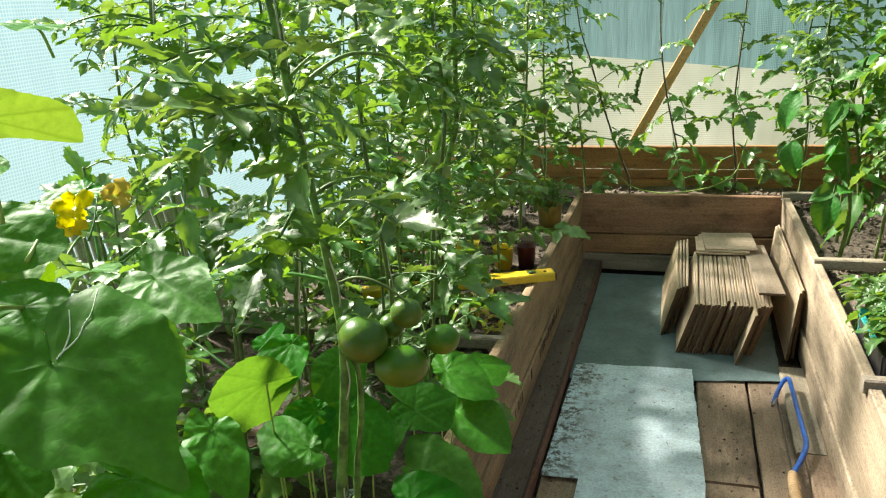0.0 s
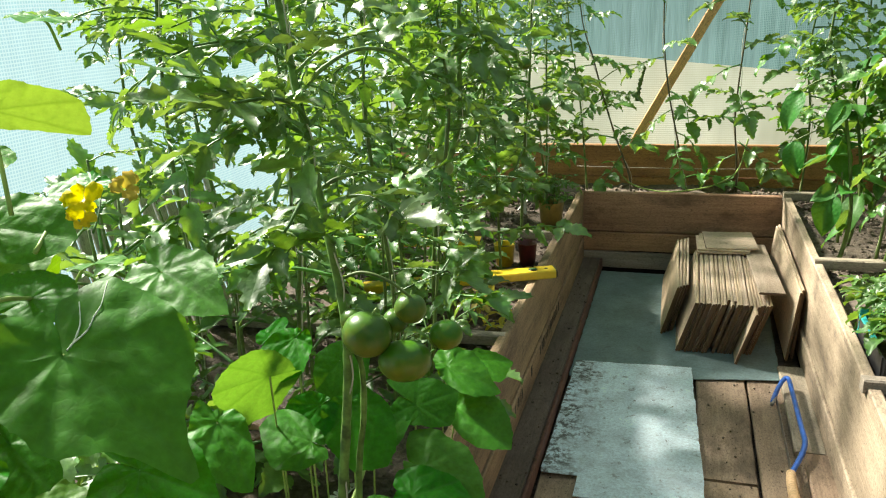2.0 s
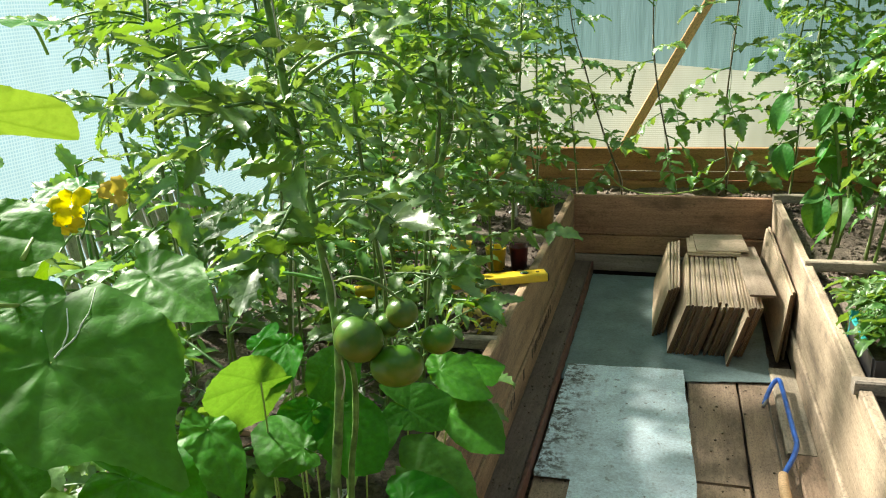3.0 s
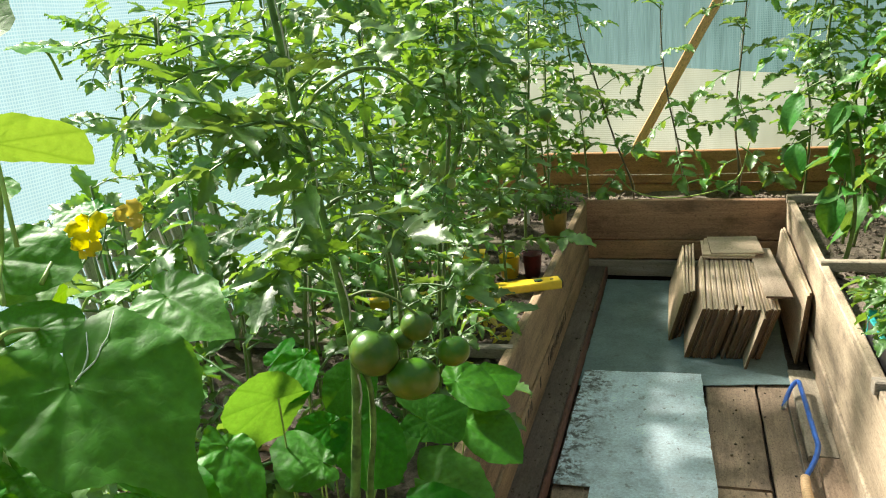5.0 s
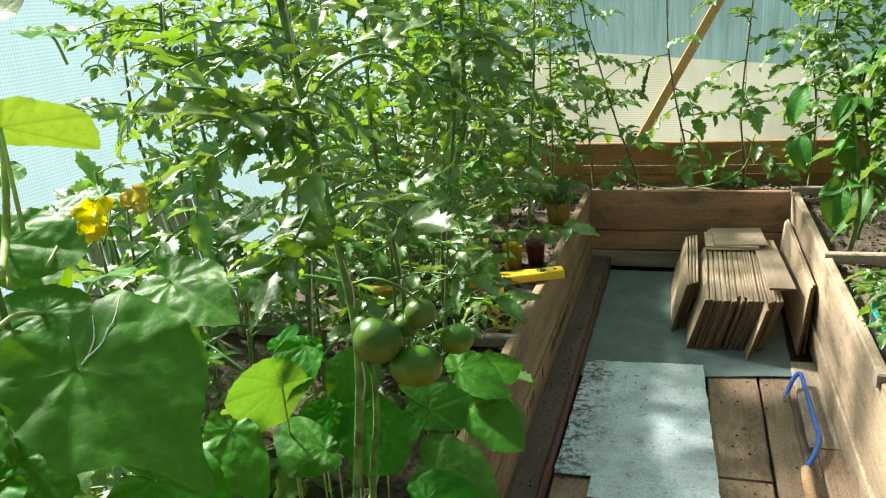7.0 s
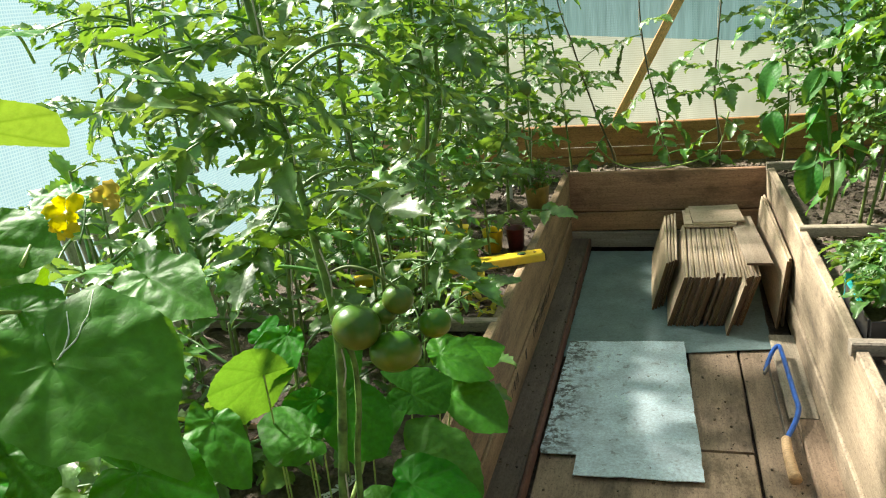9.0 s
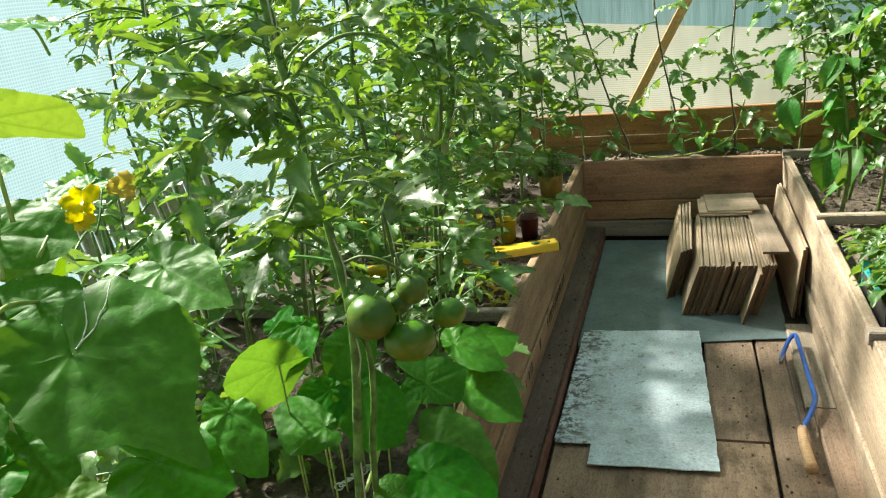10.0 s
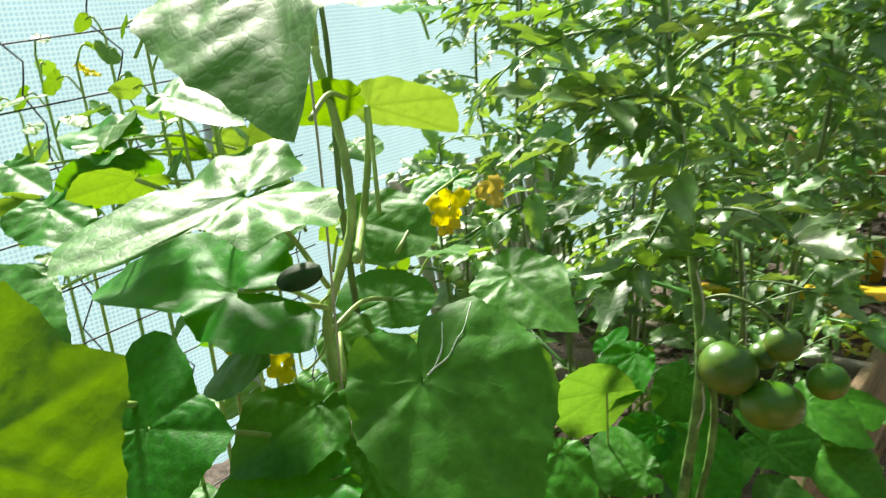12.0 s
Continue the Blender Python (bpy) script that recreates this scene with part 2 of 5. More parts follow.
def join(pieces):
    verts, faces, off = [], [], 0
    for v, f in pieces:
        verts.extend(v)
        faces.extend([tuple(i + off for i in q) for q in f])
        off += len(v)
    return verts, faces


def board_data(name, length, width, thick, mat, seed=0, wob=0.0015, cuts=10):
    """A sawn board along x with worn, slightly wavy edges."""
    rng = np.random.default_rng(seed)
    c = min(0.004, thick * 0.25, width * 0.25)
    w, h = width / 2, thick / 2
    ring = [(-w + c, -h), (w - c, -h), (w, -h + c), (w, h - c), (w - c, h), (-w + c, h), (-w, h - c), (-w, -h + c)]
    verts, faces = [], []
    bow = rng.uniform(-1, 1, 4)
    for i in range(cuts + 1):
        t = i / cuts
        dy = wob * (bow[0] * math.sin(3 * t + bow[1]) + 0.6 * rng.uniform(-1, 1))
        dz = wob * (bow[2] * math.sin(4 * t + bow[3]) + 0.3 * rng.uniform(-1, 1))
        for k, (y, z) in enumerate(ring):
            jx = rng.uniform(-1, 1) * wob if i in (0, cuts) else 0
            verts.append(((t - 0.5) * length + jx, y + dy + rng.uniform(-1, 1) * wob * 0.5, z + dz))
    for i in range(cuts):
        for k in range(8):
            k2 = (k + 1) % 8
            faces.append((i * 8 + k, i * 8 + k2, (i + 1) * 8 + k2, (i + 1) * 8 + k))
    faces.append(tuple(range(8))[::-1])
    faces.append(tuple(cuts * 8 + k for k in range(8)))
    return mesh_data(name, verts, faces, mat, smooth=False)


def frame_of(a, b, across):
    """Pose with x from a to b, y close to across."""
    a, b, across = Vector(a), Vector(b), Vector(across)
    x = (b - a).normalized()
    y = (across - x * across.dot(x)).normalized()
    z = x.cross(y)
    m = Matrix((x, y, z)).transposed().to_4x4()
    m.translation = (a + b) / 2
    return m


SEED = [100]


def board(name, a, b, across, width, thick, mat, parent=None, label="", wob=0.0015):
    """A board whose middle line runs from a to b."""
    SEED[0] += 1
    me = board_data(name, (Vector(b) - Vector(a)).length, width, thick, mat, SEED[0], wob)
    return part(name, me, parent, label, frame_of(a, b, across))


def sheet_grid(name, corner, u, v, nu, nv, mat, bulge=0.0, seed=1.0, fn=None):
    """A sheet from a corner along u and v, gently uneven."""
    corner, u, v = Vector(corner), Vector(u), Vector(v)
    nrm = u.cross(v).normalized()
    verts, faces, uv = [], [], []
    for j in range(nv + 1):
        for i in range(nu + 1):
            p = corner + u * (i / nu) + v * (j / nv)
            d = bulge * noise.noise(p * 1.7 + Vector((seed, 0, 0))) + 0.25 * bulge * noise.noise(p * 7 + Vector((0, seed, 0)))
            if fn:
                d += fn(p)
            verts.append(p + nrm * d)
            uv.append((i / nu * u.length, j / nv * v.length))
    for j in range(nv):
        for i in range(nu):
            a = j * (nu + 1) + i
            faces.append((a, a + 1, a + nu + 2, a + nu + 1))
    return mesh_data(name, verts, faces, mat, True, uv=uv)


# ---- setting: ground, floor, beds, film ----
HALF, TOP, END, SOIL = 0.45, 0.385, 4.02, 0.345
WEST, EAST, NORTH, SOUTH = -1.58, 1.6, 4.42, -1.1

ring = []
for x0, y0, x1, y1 in ((-400, -400, 400, SOUTH - 0.1), (-400, NORTH + 0.05, 400, 400), (-400, SOUTH - 0.1, WEST - 0.05, NORTH + 0.05), (EAST + 0.05, SOUTH - 0.1, 400, NORTH + 0.05)):
    v = [(x0, y0, 0.30), (x1, y0, 0.30), (x1, y1, 0.30), (x0, y1, 0.30)]
    ring.append((v, [(0, 1, 2, 3)]))
tagged(part("ground", mesh_data("ground", *join(ring), M_OUT)), "green and brown garden ground outside the greenhouse", "ground", kind="structure")

floor = tagged(part("floor", sheet_grid("floor", (-HALF, SOUTH, -0.03), (2 * HALF, 0, 0), (0, END - SOUTH, 0), 12, 60, M_SOIL, 0.006)), "trodden dark earth under the boards of the path", "floor", kind="structure")

films = [
    ("wall_west", (WEST, SOUTH, 0.28), (0, NORTH - SOUTH, 0), (0, 0, 1.75), M_FILM, "pale cyan woven film wall of the greenhouse"),
    ("wall_east", (EAST, NORTH, 0.28), (0, SOUTH - NORTH, 0), (0, 0, 1.75), M_FILM_DIMMED, "unseen woven film wall behind the pepper bed, darkened to cut fill light"),
    ("wall_south", (EAST, SOUTH, 0.0), (WEST - EAST, 0, 0), (0, 0, 2.5), M_FILM_DIMMED, "unseen film wall closing the greenhouse, darkened to cut fill light"),
    ("wall_north", (WEST, NORTH - 0.012, 1.14), (EAST - WEST, 0, -0.35), (0, 0, 1.9), M_FILM_TOP, "teal film of the end wall, slightly wrinkled"),
    ("wall_north_lower", (WEST, NORTH + 0.014, 0.50), (EAST - WEST, 0, 0), (0, 0, 0.95), M_FILM_LOW, "cream woven film strip along the end wall"),
]
for name, corner, u, v, mat, label in films:
    ob = tagged(part(name, sheet_grid(name, corner, u, v, 60, 30, mat, 0.012)), label, "wall", kind="structure")
    ob.visible_shadow = False
for name, x0, x1 in (("ceiling_west", WEST, 0.0), ("ceiling_east", EAST, 0.0)):
    ob = tagged(part(name, sheet_grid(name, (x0, SOUTH, 2.0), (0, NORTH - SOUTH, 0), (x1 - x0, 0, 0.55), 30, 12, M_ROOF, 0.01)), "woven film roof of the greenhouse", "ceiling", kind="structure")
    ob.visible_shadow = False


def lumps(p):
    return 0.018 * noise.noise(p * 9) + 0.010 * noise.noise(p * 27) + 0.005 * noise.noise(p * 70)


def bed(name, x0, x1, y0, y1, mat, label, dens=45):
    me = sheet_grid(name, (x0, y0, SOIL), (x1 - x0, 0, 0), (0, y1 - y0, 0), int((x1 - x0) * dens), int((y1 - y0) * dens), mat, 0.02, 3.0, lumps)
    return tagged(part(name, me), label, "soil", kind="structure")


bed("soil_west", WEST + 0.01, -HALF - 0.03, SOUTH, END + 0.05, M_SOIL, "dark crumbly soil of the tomato bed")
bed("soil_east", HALF + 0.03, EAST - 0.01, SOUTH, END + 0.05, M_SOIL_DRY, "dry grey-brown soil of the pepper bed")
bed("soil_north", WEST + 0.01, EAST - 0.01, END + 0.03, NORTH - 0.06, M_SOIL_DRY, "dry soil of the narrow bed along the end wall")


def clods(name, x0, x1, y0, y1, count, mat, label, seed, level=None):
    """Crumbs of earth and bits of straw lying on a bed."""
    rng = np.random.default_rng(seed)
    verts, faces = [], []
    base_v = np.array([(1, 0, 0), (-1, 0, 0), (0, 1, 0), (0, -1, 0), (0, 0, 1), (0, 0, -1), (.6, .6, .6), (-.6, .6, .5), (.5, -.6, .6), (-.6, -.5, .6)])
    base_f = [(4, 6, 8), (4, 7, 6), (4, 9, 7), (4, 8, 9), (6, 0, 8), (7, 2, 6), (9, 1, 7), (8, 3, 9), (0, 6, 2), (1, 2, 7), (3, 1, 9), (0, 3, 8), (5, 2, 0), (5, 1, 2), (5, 3, 1), (5, 0, 3)]
    for i in range(count):
        x, y = rng.uniform(x0, x1), rng.uniform(y0, y1)
        s = 0.003 + 0.011 * rng.random() ** 3
        q = Euler(rng.uniform(0, 6, 3)).to_matrix()
        z = SOIL + lumps(Vector((x, y, SOIL))) + s * 0.4 if level is None else level + s * 0.3
        s = s if level is None else s * 0.42
        k = len(verts)
        for b in base_v:
            p = q @ Vector(b * (1 + rng.uniform(-.25, .25)))
            verts.append((x + p.x * s, y + p.y * s, z + p.z * s * 0.8))
        faces.extend([tuple(k + j for j in f) for f in base_f])
    return tagged(part(name, mesh_data(name, verts, faces, mat, False)), label, "soil clods", kind="stuff")


clods("soil_clods", WEST + 0.3, -HALF - 0.05, 1.2, END, 2600, M_SOIL, "loose dark clods on the tomato bed", 5)
clods("soil_clods", HALF + 0.05, EAST - 0.3, 1.6, END, 1800, M_SOIL_DRY, "loose dry clods on the pepper bed", 6)
clods("soil_clods", -1.1, 1.1, END + 0.05, NORTH - 0.08, 1300, M_SOIL_DRY, "loose dry clods on the end bed", 7)

clods("floor_crumbs", -0.34, 0.40, 1.0, 3.05, 650, M_SOIL_DRY, "dry crumbs of earth trodden over the path boards", 8, 0.0)
clods("ledge_crumbs", -0.44, -0.36, 1.2, 3.85, 260, M_SOIL, "dark crumbs of earth on the ledge board", 9, 0.054)

# raised beds: each bed's boards are its parts
west_bed = thing("raised_bed", (-HALF, 2.0, 0), "raised bed edge of weathered brown boards beside the path", "raised bed", "raised beds")
y0 = SOUTH + 0.02
board("plank", (-HALF - 0.015, y0, 0.27), (-HALF - 0.015, END, 0.268), (0, 0, 1), 0.232, 0.03, M_BED, west_bed, wob=0.003)
board("plank", (-HALF - 0.010, y0, 0.078), (-HALF - 0.010, END - 0.01, 0.078), (0, 0, 1), 0.142, 0.028, M_BED, west_bed, "lower plank with black stencilled bars", wob=0.003)
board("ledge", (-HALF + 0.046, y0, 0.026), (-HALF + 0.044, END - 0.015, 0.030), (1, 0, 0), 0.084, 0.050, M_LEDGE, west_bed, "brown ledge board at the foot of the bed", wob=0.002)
board("edge_strip", (-HALF + 0.094, y0, 0.026), (-HALF + 0.092, END - 0.02, 0.029), (1, 0, 0), 0.010, 0.052, M_RED, west_bed, "red-brown painted edge", wob=0.001)
east_bed = thing("raised_bed", (HALF, 2.0, 0), "raised bed edge of pale sunlit boards beside the path", "raised bed", "raised beds")
board("plank", (HALF + 0.017, y0, 0.252), (HALF + 0.017, END, 0.252), (0, 0, 1), 0.285, 0.03, M_PALE, east_bed, wob=0.003)
board("plank", (HALF + 0.008, y0, 0.052), (HALF + 0.008, END, 0.052), (0, 0, 1), 0.112, 0.03, M_PALE, east_bed, wob=0.003)
board("ledge", (HALF - 0.038, y0, 0.004), (HALF - 0.036, 2.42, 0.004), (1, 0, 0), 0.07, 0.03, M_BED, east_bed, "brown ledge board at the foot of the bed")
board("ledge", (HALF - 0.050, 2.43, 0.004), (HALF - 0.045, 3.0, 0.004), (1, 0, 0), 0.085, 0.026, M_GREY, east_bed)
north_bed = thing("raised_bed", (0, END, 0), "raised end bed front of three stacked dark brown boards", "raised bed", "raised beds")
board("plank", (-HALF - 0.03, END + 0.018, 0.287), (HALF + 0.03, END + 0.024, 0.287), (0, 0, 1), 0.196, 0.034, M_END, north_bed, wob=0.003)
board("plank", (-HALF, END + 0.012, 0.137), (HALF, END + 0.016, 0.135), (0, 0, 1), 0.094, 0.03, M_END, north_bed, wob=0.002)
board("plank", (-HALF, END + 0.004, 0.045), (HALF, END + 0.008, 0.043), (0, 0, 1), 0.08, 0.03, M_GREY, north_bed, wob=0.002)
back = thing("back_board", (0, NORTH - 0.04, 0.3), "long orange-brown board along the end wall", "board")
board("plank", (WEST + 0.02, NORTH - 0.042, 0.475), (EAST - 0.02, NORTH - 0.042, 0.478), (0, 0, 1), 0.165, 0.034, M_BACK, back, wob=0.002)
board("plank", (WEST + 0.02, NORTH - 0.036, 0.335), (EAST - 0.02, NORTH - 0.036, 0.335), (0, 0, 1), 0.11, 0.034, M_BACK, back, wob=0.002)
brace = thing("diagonal_brace", (-0.3, NORTH - 0.05, 0.5), "yellow-brown diagonal wooden brace at the end wall", "brace")
board("beam", (-0.275, NORTH - 0.034, 0.50), (0.43, NORTH - 0.034, 1.79), (1, 0, -0.5), 0.046, 0.03, M_BRACE, brace)

# cross bars over the beds
for x0, x1, y, z in ((HALF + 0.005, 1.5, 3.052, 0.392), (HALF - 0.01, 1.5, 2.135, 0.392), (HALF, 1.5, 4.0, 0.395)):
    bar = thing("cross_bar", ((x0 + x1) / 2, y, z - 0.02), "grey weathered square wooden bar across the bed", "bar", "bars across the beds")
    board("bar", (x0, y, z), (x1, y + 0.01, z), (0, 1, 0), 0.034, 0.036, M_GREY, bar)
for x0, x1, y, z in ((-1.5, -HALF - 0.01, 2.27, 0.372), (-1.5, -HALF - 0.02, 3.30, 0.378), (-1.5, -HALF - 0.02, 4.03, 0.40)):
    bar = thing("cross_bar", ((x0 + x1) / 2, y, z - 0.02), "grey weathered square wooden bar across the bed", "bar", "bars across the beds")
    board("bar", (x0, y - 0.02, z), (x1, y, z), (0, 1, 0), 0.034, 0.034, M_GREY, bar)

rng = np.random.default_rng(8)
M_INK = plain("black_ink", (0.02, 0.018, 0.016), 0.8)
y = 2.15
while y < 3.25:
    w = rng.uniform(0.008, 0.022)
    SEED[0] += 1
    part("stencil_bar", board_data("stencil_bar", w, 0.026 + 0.014 * rng.random(), 0.0012, M_INK, SEED[0], 0.0004, 2), west_bed, "", frame_of((-HALF + 0.0045, y, 0.118), (-HALF + 0.0045, y + w, 0.118), (0, 0, 1)))
    y += w + rng.uniform(0.006, 0.03) + (0.12 if rng.random() < 0.12 else 0)


# ---- path things ----
def flat_sheet(name, quad, thick, mat, bulge=0.004, seed=2.0, n=34, cut=None):
    """A thin sheet lying flat between four corners, softly uneven; cut(u, v) tells where a piece is missing."""
    a, b, c, d = [Vector((x, y, z)) for x, y, z in quad]
    bm = bmesh.new()
    grid = {}
    for j in range(n + 1):
        for i in range(n + 1):
            u, v = i / n, j / n
            q = (a * (1 - u) + b * u) * (1 - v) + (d * (1 - u) + c * u) * v
            q.z += thick + bulge * (0.6 + noise.noise(q * 4 + Vector((seed, 0, 0)))) + bulge * 0.5 * noise.noise(q * 15)
            rag = 0.004 * noise.noise(q * 30)
            if i in (0, n) or j in (0, n):
                q += Vector((rag, rag, 0))
            grid[i, j] = bm.verts.new(q)
    for j in range(n):
        for i in range(n):
            if not (cut and cut((i + 0.5) / n, (j + 0.5) / n)):
                bm.faces.new((grid[i, j], grid[i + 1, j], grid[i + 1, j + 1], grid[i, j + 1]))
    for v in [v for v in bm.verts if not v.link_faces]:
        bm.verts.remove(v)
    res = bmesh.ops.extrude_face_region(bm, geom=bm.faces[:])
    bmesh.ops.translate(bm, verts=[e for e in res["geom"] if isinstance(e, bmesh.types.BMVert)], vec=(0, 0, -thick))
    bmesh.ops.recalc_face_normals(bm, faces=bm.faces[:])
    me = bpy.data.meshes.new(name)
    bm.to_mesh(me)
    bm.free()
    me.materials.append(mat)
    return me


def lino(name, col, dirt, amount):
    p = Mat(name)
    c = p.coords((1, 1, 1))
    broad, fine = p.noise(c, 3.0, 5.0, 0.6), p.noise(c, 45.0, 5.0, 0.7)
    base = p.ramp(broad, (0.35, tuple(v * 0.85 for v in col)), (0.65, col))
    spots = p.ramp(p.noise(c, 16.0, 6.0, 0.65), (0.60, 0.0), (0.68, 1.0))
    crumbs = p.ramp(fine, (0.64, 0.0), (0.70, 1.0))
    edge = p.n("SeparateXYZ", Vector=p.n("TexCoord").outputs["Object"])
    near_left = p.ramp(p.math("ADD", p.math("MULTIPLY", edge.outputs[0], -1.5), p.math("MULTIPLY", p.noise(c, 9.0, 5.0, 0.7), 0.6)), (0.62, 0.0), (0.76, 1.0)) if amount > 0.5 else spots
    k = p.math("MAXIMUM", p.math("MULTIPLY", spots, amount * 0.7), p.math("MULTIPLY", crumbs, amount))
    grit = p.ramp(p.noise(c, 120.0, 4.0, 0.7), (0.35, 0.78), (0.65, 1.15))
    smear = p.ramp(p.noise(c, 7.0, 6.0, 0.7), (0.40, 0.80), (0.62, 1.1))
    base = p.mix(1.0, p.mix(1.0, base, grit, "MULTIPLY"), smear, "MULTIPLY")
    col2 = p.mix(k, base, dirt)
    if amount > 0.5:
        col2 = p.mix(p.math("MULTIPLY", near_left, p.ramp(fine, (0.45, 0.0), (0.56, 0.9))), col2, dirt)
    p.set(Base_Color=col2, Roughness=0.55, Normal=p.bump(broad, 0.2, 0.01))
    return p.m


M_LINO = lino("grey_lino", (0.165, 0.24, 0.245), (0.04, 0.04, 0.034), 0.5)
M_WHITE = lino("white_sheet", (0.76, 0.92, 1.0), (0.06, 0.055, 0.045), 0.9)

for x0, x1, ya, yb in ((0.085, 0.247, 2.262, 2.93), (0.256, 0.402, 1.2, 2.92), (-0.345, 0.247, 0.5, 2.248), (-0.10, 0.075, 2.262, 2.95), (-0.345, -0.11, 2.262, 2.9), (-0.36, -0.06, -0.9, 0.48), (-0.05, 0.40, -0.9, 0.38)):
    board("plank", ((x0 + x1) / 2, ya, -0.013), ((x0 + x1) / 2, yb, -0.013), (1, 0, 0), x1 - x0, 0.024, M_FLOOR, floor, wob=0.002)

tagged(part("floor_sheet", flat_sheet("floor_sheet", [(-0.35, 2.80, 0.001), (0.365, 2.90, 0.001), (0.39, 3.95, 0.001), (-0.35, 3.95, 0.001)], 0.003, M_LINO)), "grey-green worn linoleum sheet on the path", "floor sheet")
white = tagged(part("plastic_sheet", flat_sheet("plastic_sheet", [(-0.345, 2.072, 0.010), (0.108, 2.085, 0.010), (0.070, 2.925, 0.012), (-0.337, 2.91, 0.012)], 0.003, M_WHITE, 0.003, 5.0, cut=lambda u, v: u < 0.24 and v < 0.115)), "pale dirt-speckled plastic sheet lying on the path", "plastic sheet")


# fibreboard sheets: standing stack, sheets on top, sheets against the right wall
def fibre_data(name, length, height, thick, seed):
    """A sheet with a pale face and ends coloured dark as if shaded, slightly bowed."""
    me = board_data(name, length, height, thick, [M_FIBRE, M_FIBRE_SHADED], seed, 0.0012, 8)
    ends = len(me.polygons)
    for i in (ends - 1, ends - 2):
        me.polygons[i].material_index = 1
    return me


LONG, TALL = 0.64, 0.208
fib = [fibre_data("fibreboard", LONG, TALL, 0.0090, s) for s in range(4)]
rng = np.random.default_rng(12)


def fibre(m, me, label, group="stack of fibreboard sheets"):
    return tagged(part("fibreboard_sheet", me, None, "", m), label, "board", group)


def stand(x, y, lean, turn, length=LONG, tall=TALL):
    """Pose of a sheet standing on its long edge; lean tips its top over to the right, in degrees."""
    return Matrix.Translation((x, y, 0.006)) @ Matrix.Rotation(radians(90 + turn), 4, "Z") @ Matrix.Rotation(radians(90 + lean), 4, "X") @ Matrix.Translation((length / 2, tall / 2, 0))


x = 0.014
for i in range(25):
    yy = 3.085 + rng.uniform(-0.005, 0.008) + (0.045 if i in (11, 13) else 0.012 if i > 20 else -0.085 if i == 19 else 0)
    label = "tan fibreboard sheet pulled forward out of the stack" if i == 19 else "tan fibreboard sheet standing on edge in a stack"
    fibre(stand(x, yy, 17.5 + rng.uniform(-0.5, 0.5), rng.uniform(-0.4, 0.4)), fib[i % 4], label)
    x += 0.0102 + rng.uniform(0, 0.0008) + (0.003 if i in (10, 18) else 0)
x = -0.046
for i in range(4):
    fibre(stand(x, 3.235 + 0.012 * i, 16.5 - 0.3 * i, 0.8 - 0.3 * i), fib[i % 4], "tan fibreboard sheet leaning on the stack")
    x += 0.0125
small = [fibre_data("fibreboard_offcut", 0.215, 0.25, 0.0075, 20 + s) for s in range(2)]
for i, (px, py, pz, turn) in enumerate(((0.190, 3.795, 0.2145, 1), (0.198, 3.800, 0.2225, -2), (0.222, 3.810, 0.2305, 3))):
    fibre(pose(px, py, pz, 0, 0, turn), small[i % 2], "short fibreboard offcut lying on the stack")
lid = fibre_data("fibreboard_lid", 0.72, 0.092, 0.009, 31)
fibre(pose(0.336, 3.50, 0.217, 0, 3, 91), lid, "fibreboard sheet lying flat along the stack edge")
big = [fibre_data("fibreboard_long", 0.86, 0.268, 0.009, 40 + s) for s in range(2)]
for i, (px, py) in enumerate(((0.399, 3.070), (0.421, 3.092))):
    fibre(stand(px, py, 6.5 - 2.5 * i, 0, 0.86, 0.268), big[i], "long fibreboard sheet leaning against the bed boards", "sheets against the bed")

# bow saw
M_BLUE = plain("blue_enamel", (0.035, 0.13, 0.50), 0.35, var=0.2)
M_STEEL = plain("dull_steel", (0.30, 0.29, 0.28), 0.4, 0.9)
M_HANDLE = wood("saw_handle", (0.45, 0.28, 0.12), (0.66, 0.46, 0.24), stain=0.1, rough=0.5)
saw = thing("bow_saw", (0.36, 2.5, 0.02), "blue bow saw with wooden handle lying on the path", "saw")
bow = [(0.324, 2.73, 0.012), (0.336, 2.765, 0.03), (0.357, 2.81, 0.05), (0.376, 2.825, 0.056), (0.379, 2.749, 0.056), (0.38, 2.614, 0.055), (0.381, 2.493, 0.053), (0.381, 2.426, 0.05), (0.364, 2.362, 0.044), (0.339, 2.301, 0.038), (0.328, 2.272, 0.034)]
part("bow", mesh_data("bow", *tube(bow, 0.0078, 0.0078, 8, 8), M_BLUE), saw)
board("blade", (0.336, 2.743, 0.016), (0.332, 2.284, 0.03), (0.2, 0, 1), 0.014, 0.0016, M_STEEL, saw, "thin steel blade", 0.0002)
part("clamp", mesh_data("clamp", *tube([(0.319, 2.71, 0.012), (0.336, 2.748, 0.022)], 0.006, 0.005, 8), M_STEEL), saw)
part("handle", mesh_data("handle", *tube([(0.33, 2.283, 0.034), (0.327, 2.249, 0.034), (0.326, 2.196, 0.033), (0.327, 2.135, 0.032), (0.329, 2.096, 0.032)], 0.0125, 0.0165, 12, 5), M_HANDLE), saw, "turned wooden handle")


# ---- tools on the tomato bed ----
M_YELLOW = plain("yellow_enamel", (0.80, 0.56, 0.03), 0.35, var=0.08)
M_BLACKP = plain("black_plastic", (0.02, 0.02, 0.022), 0.4)
M_VIAL = plain("green_vial", (0.25, 0.5, 0.2), 0.15)


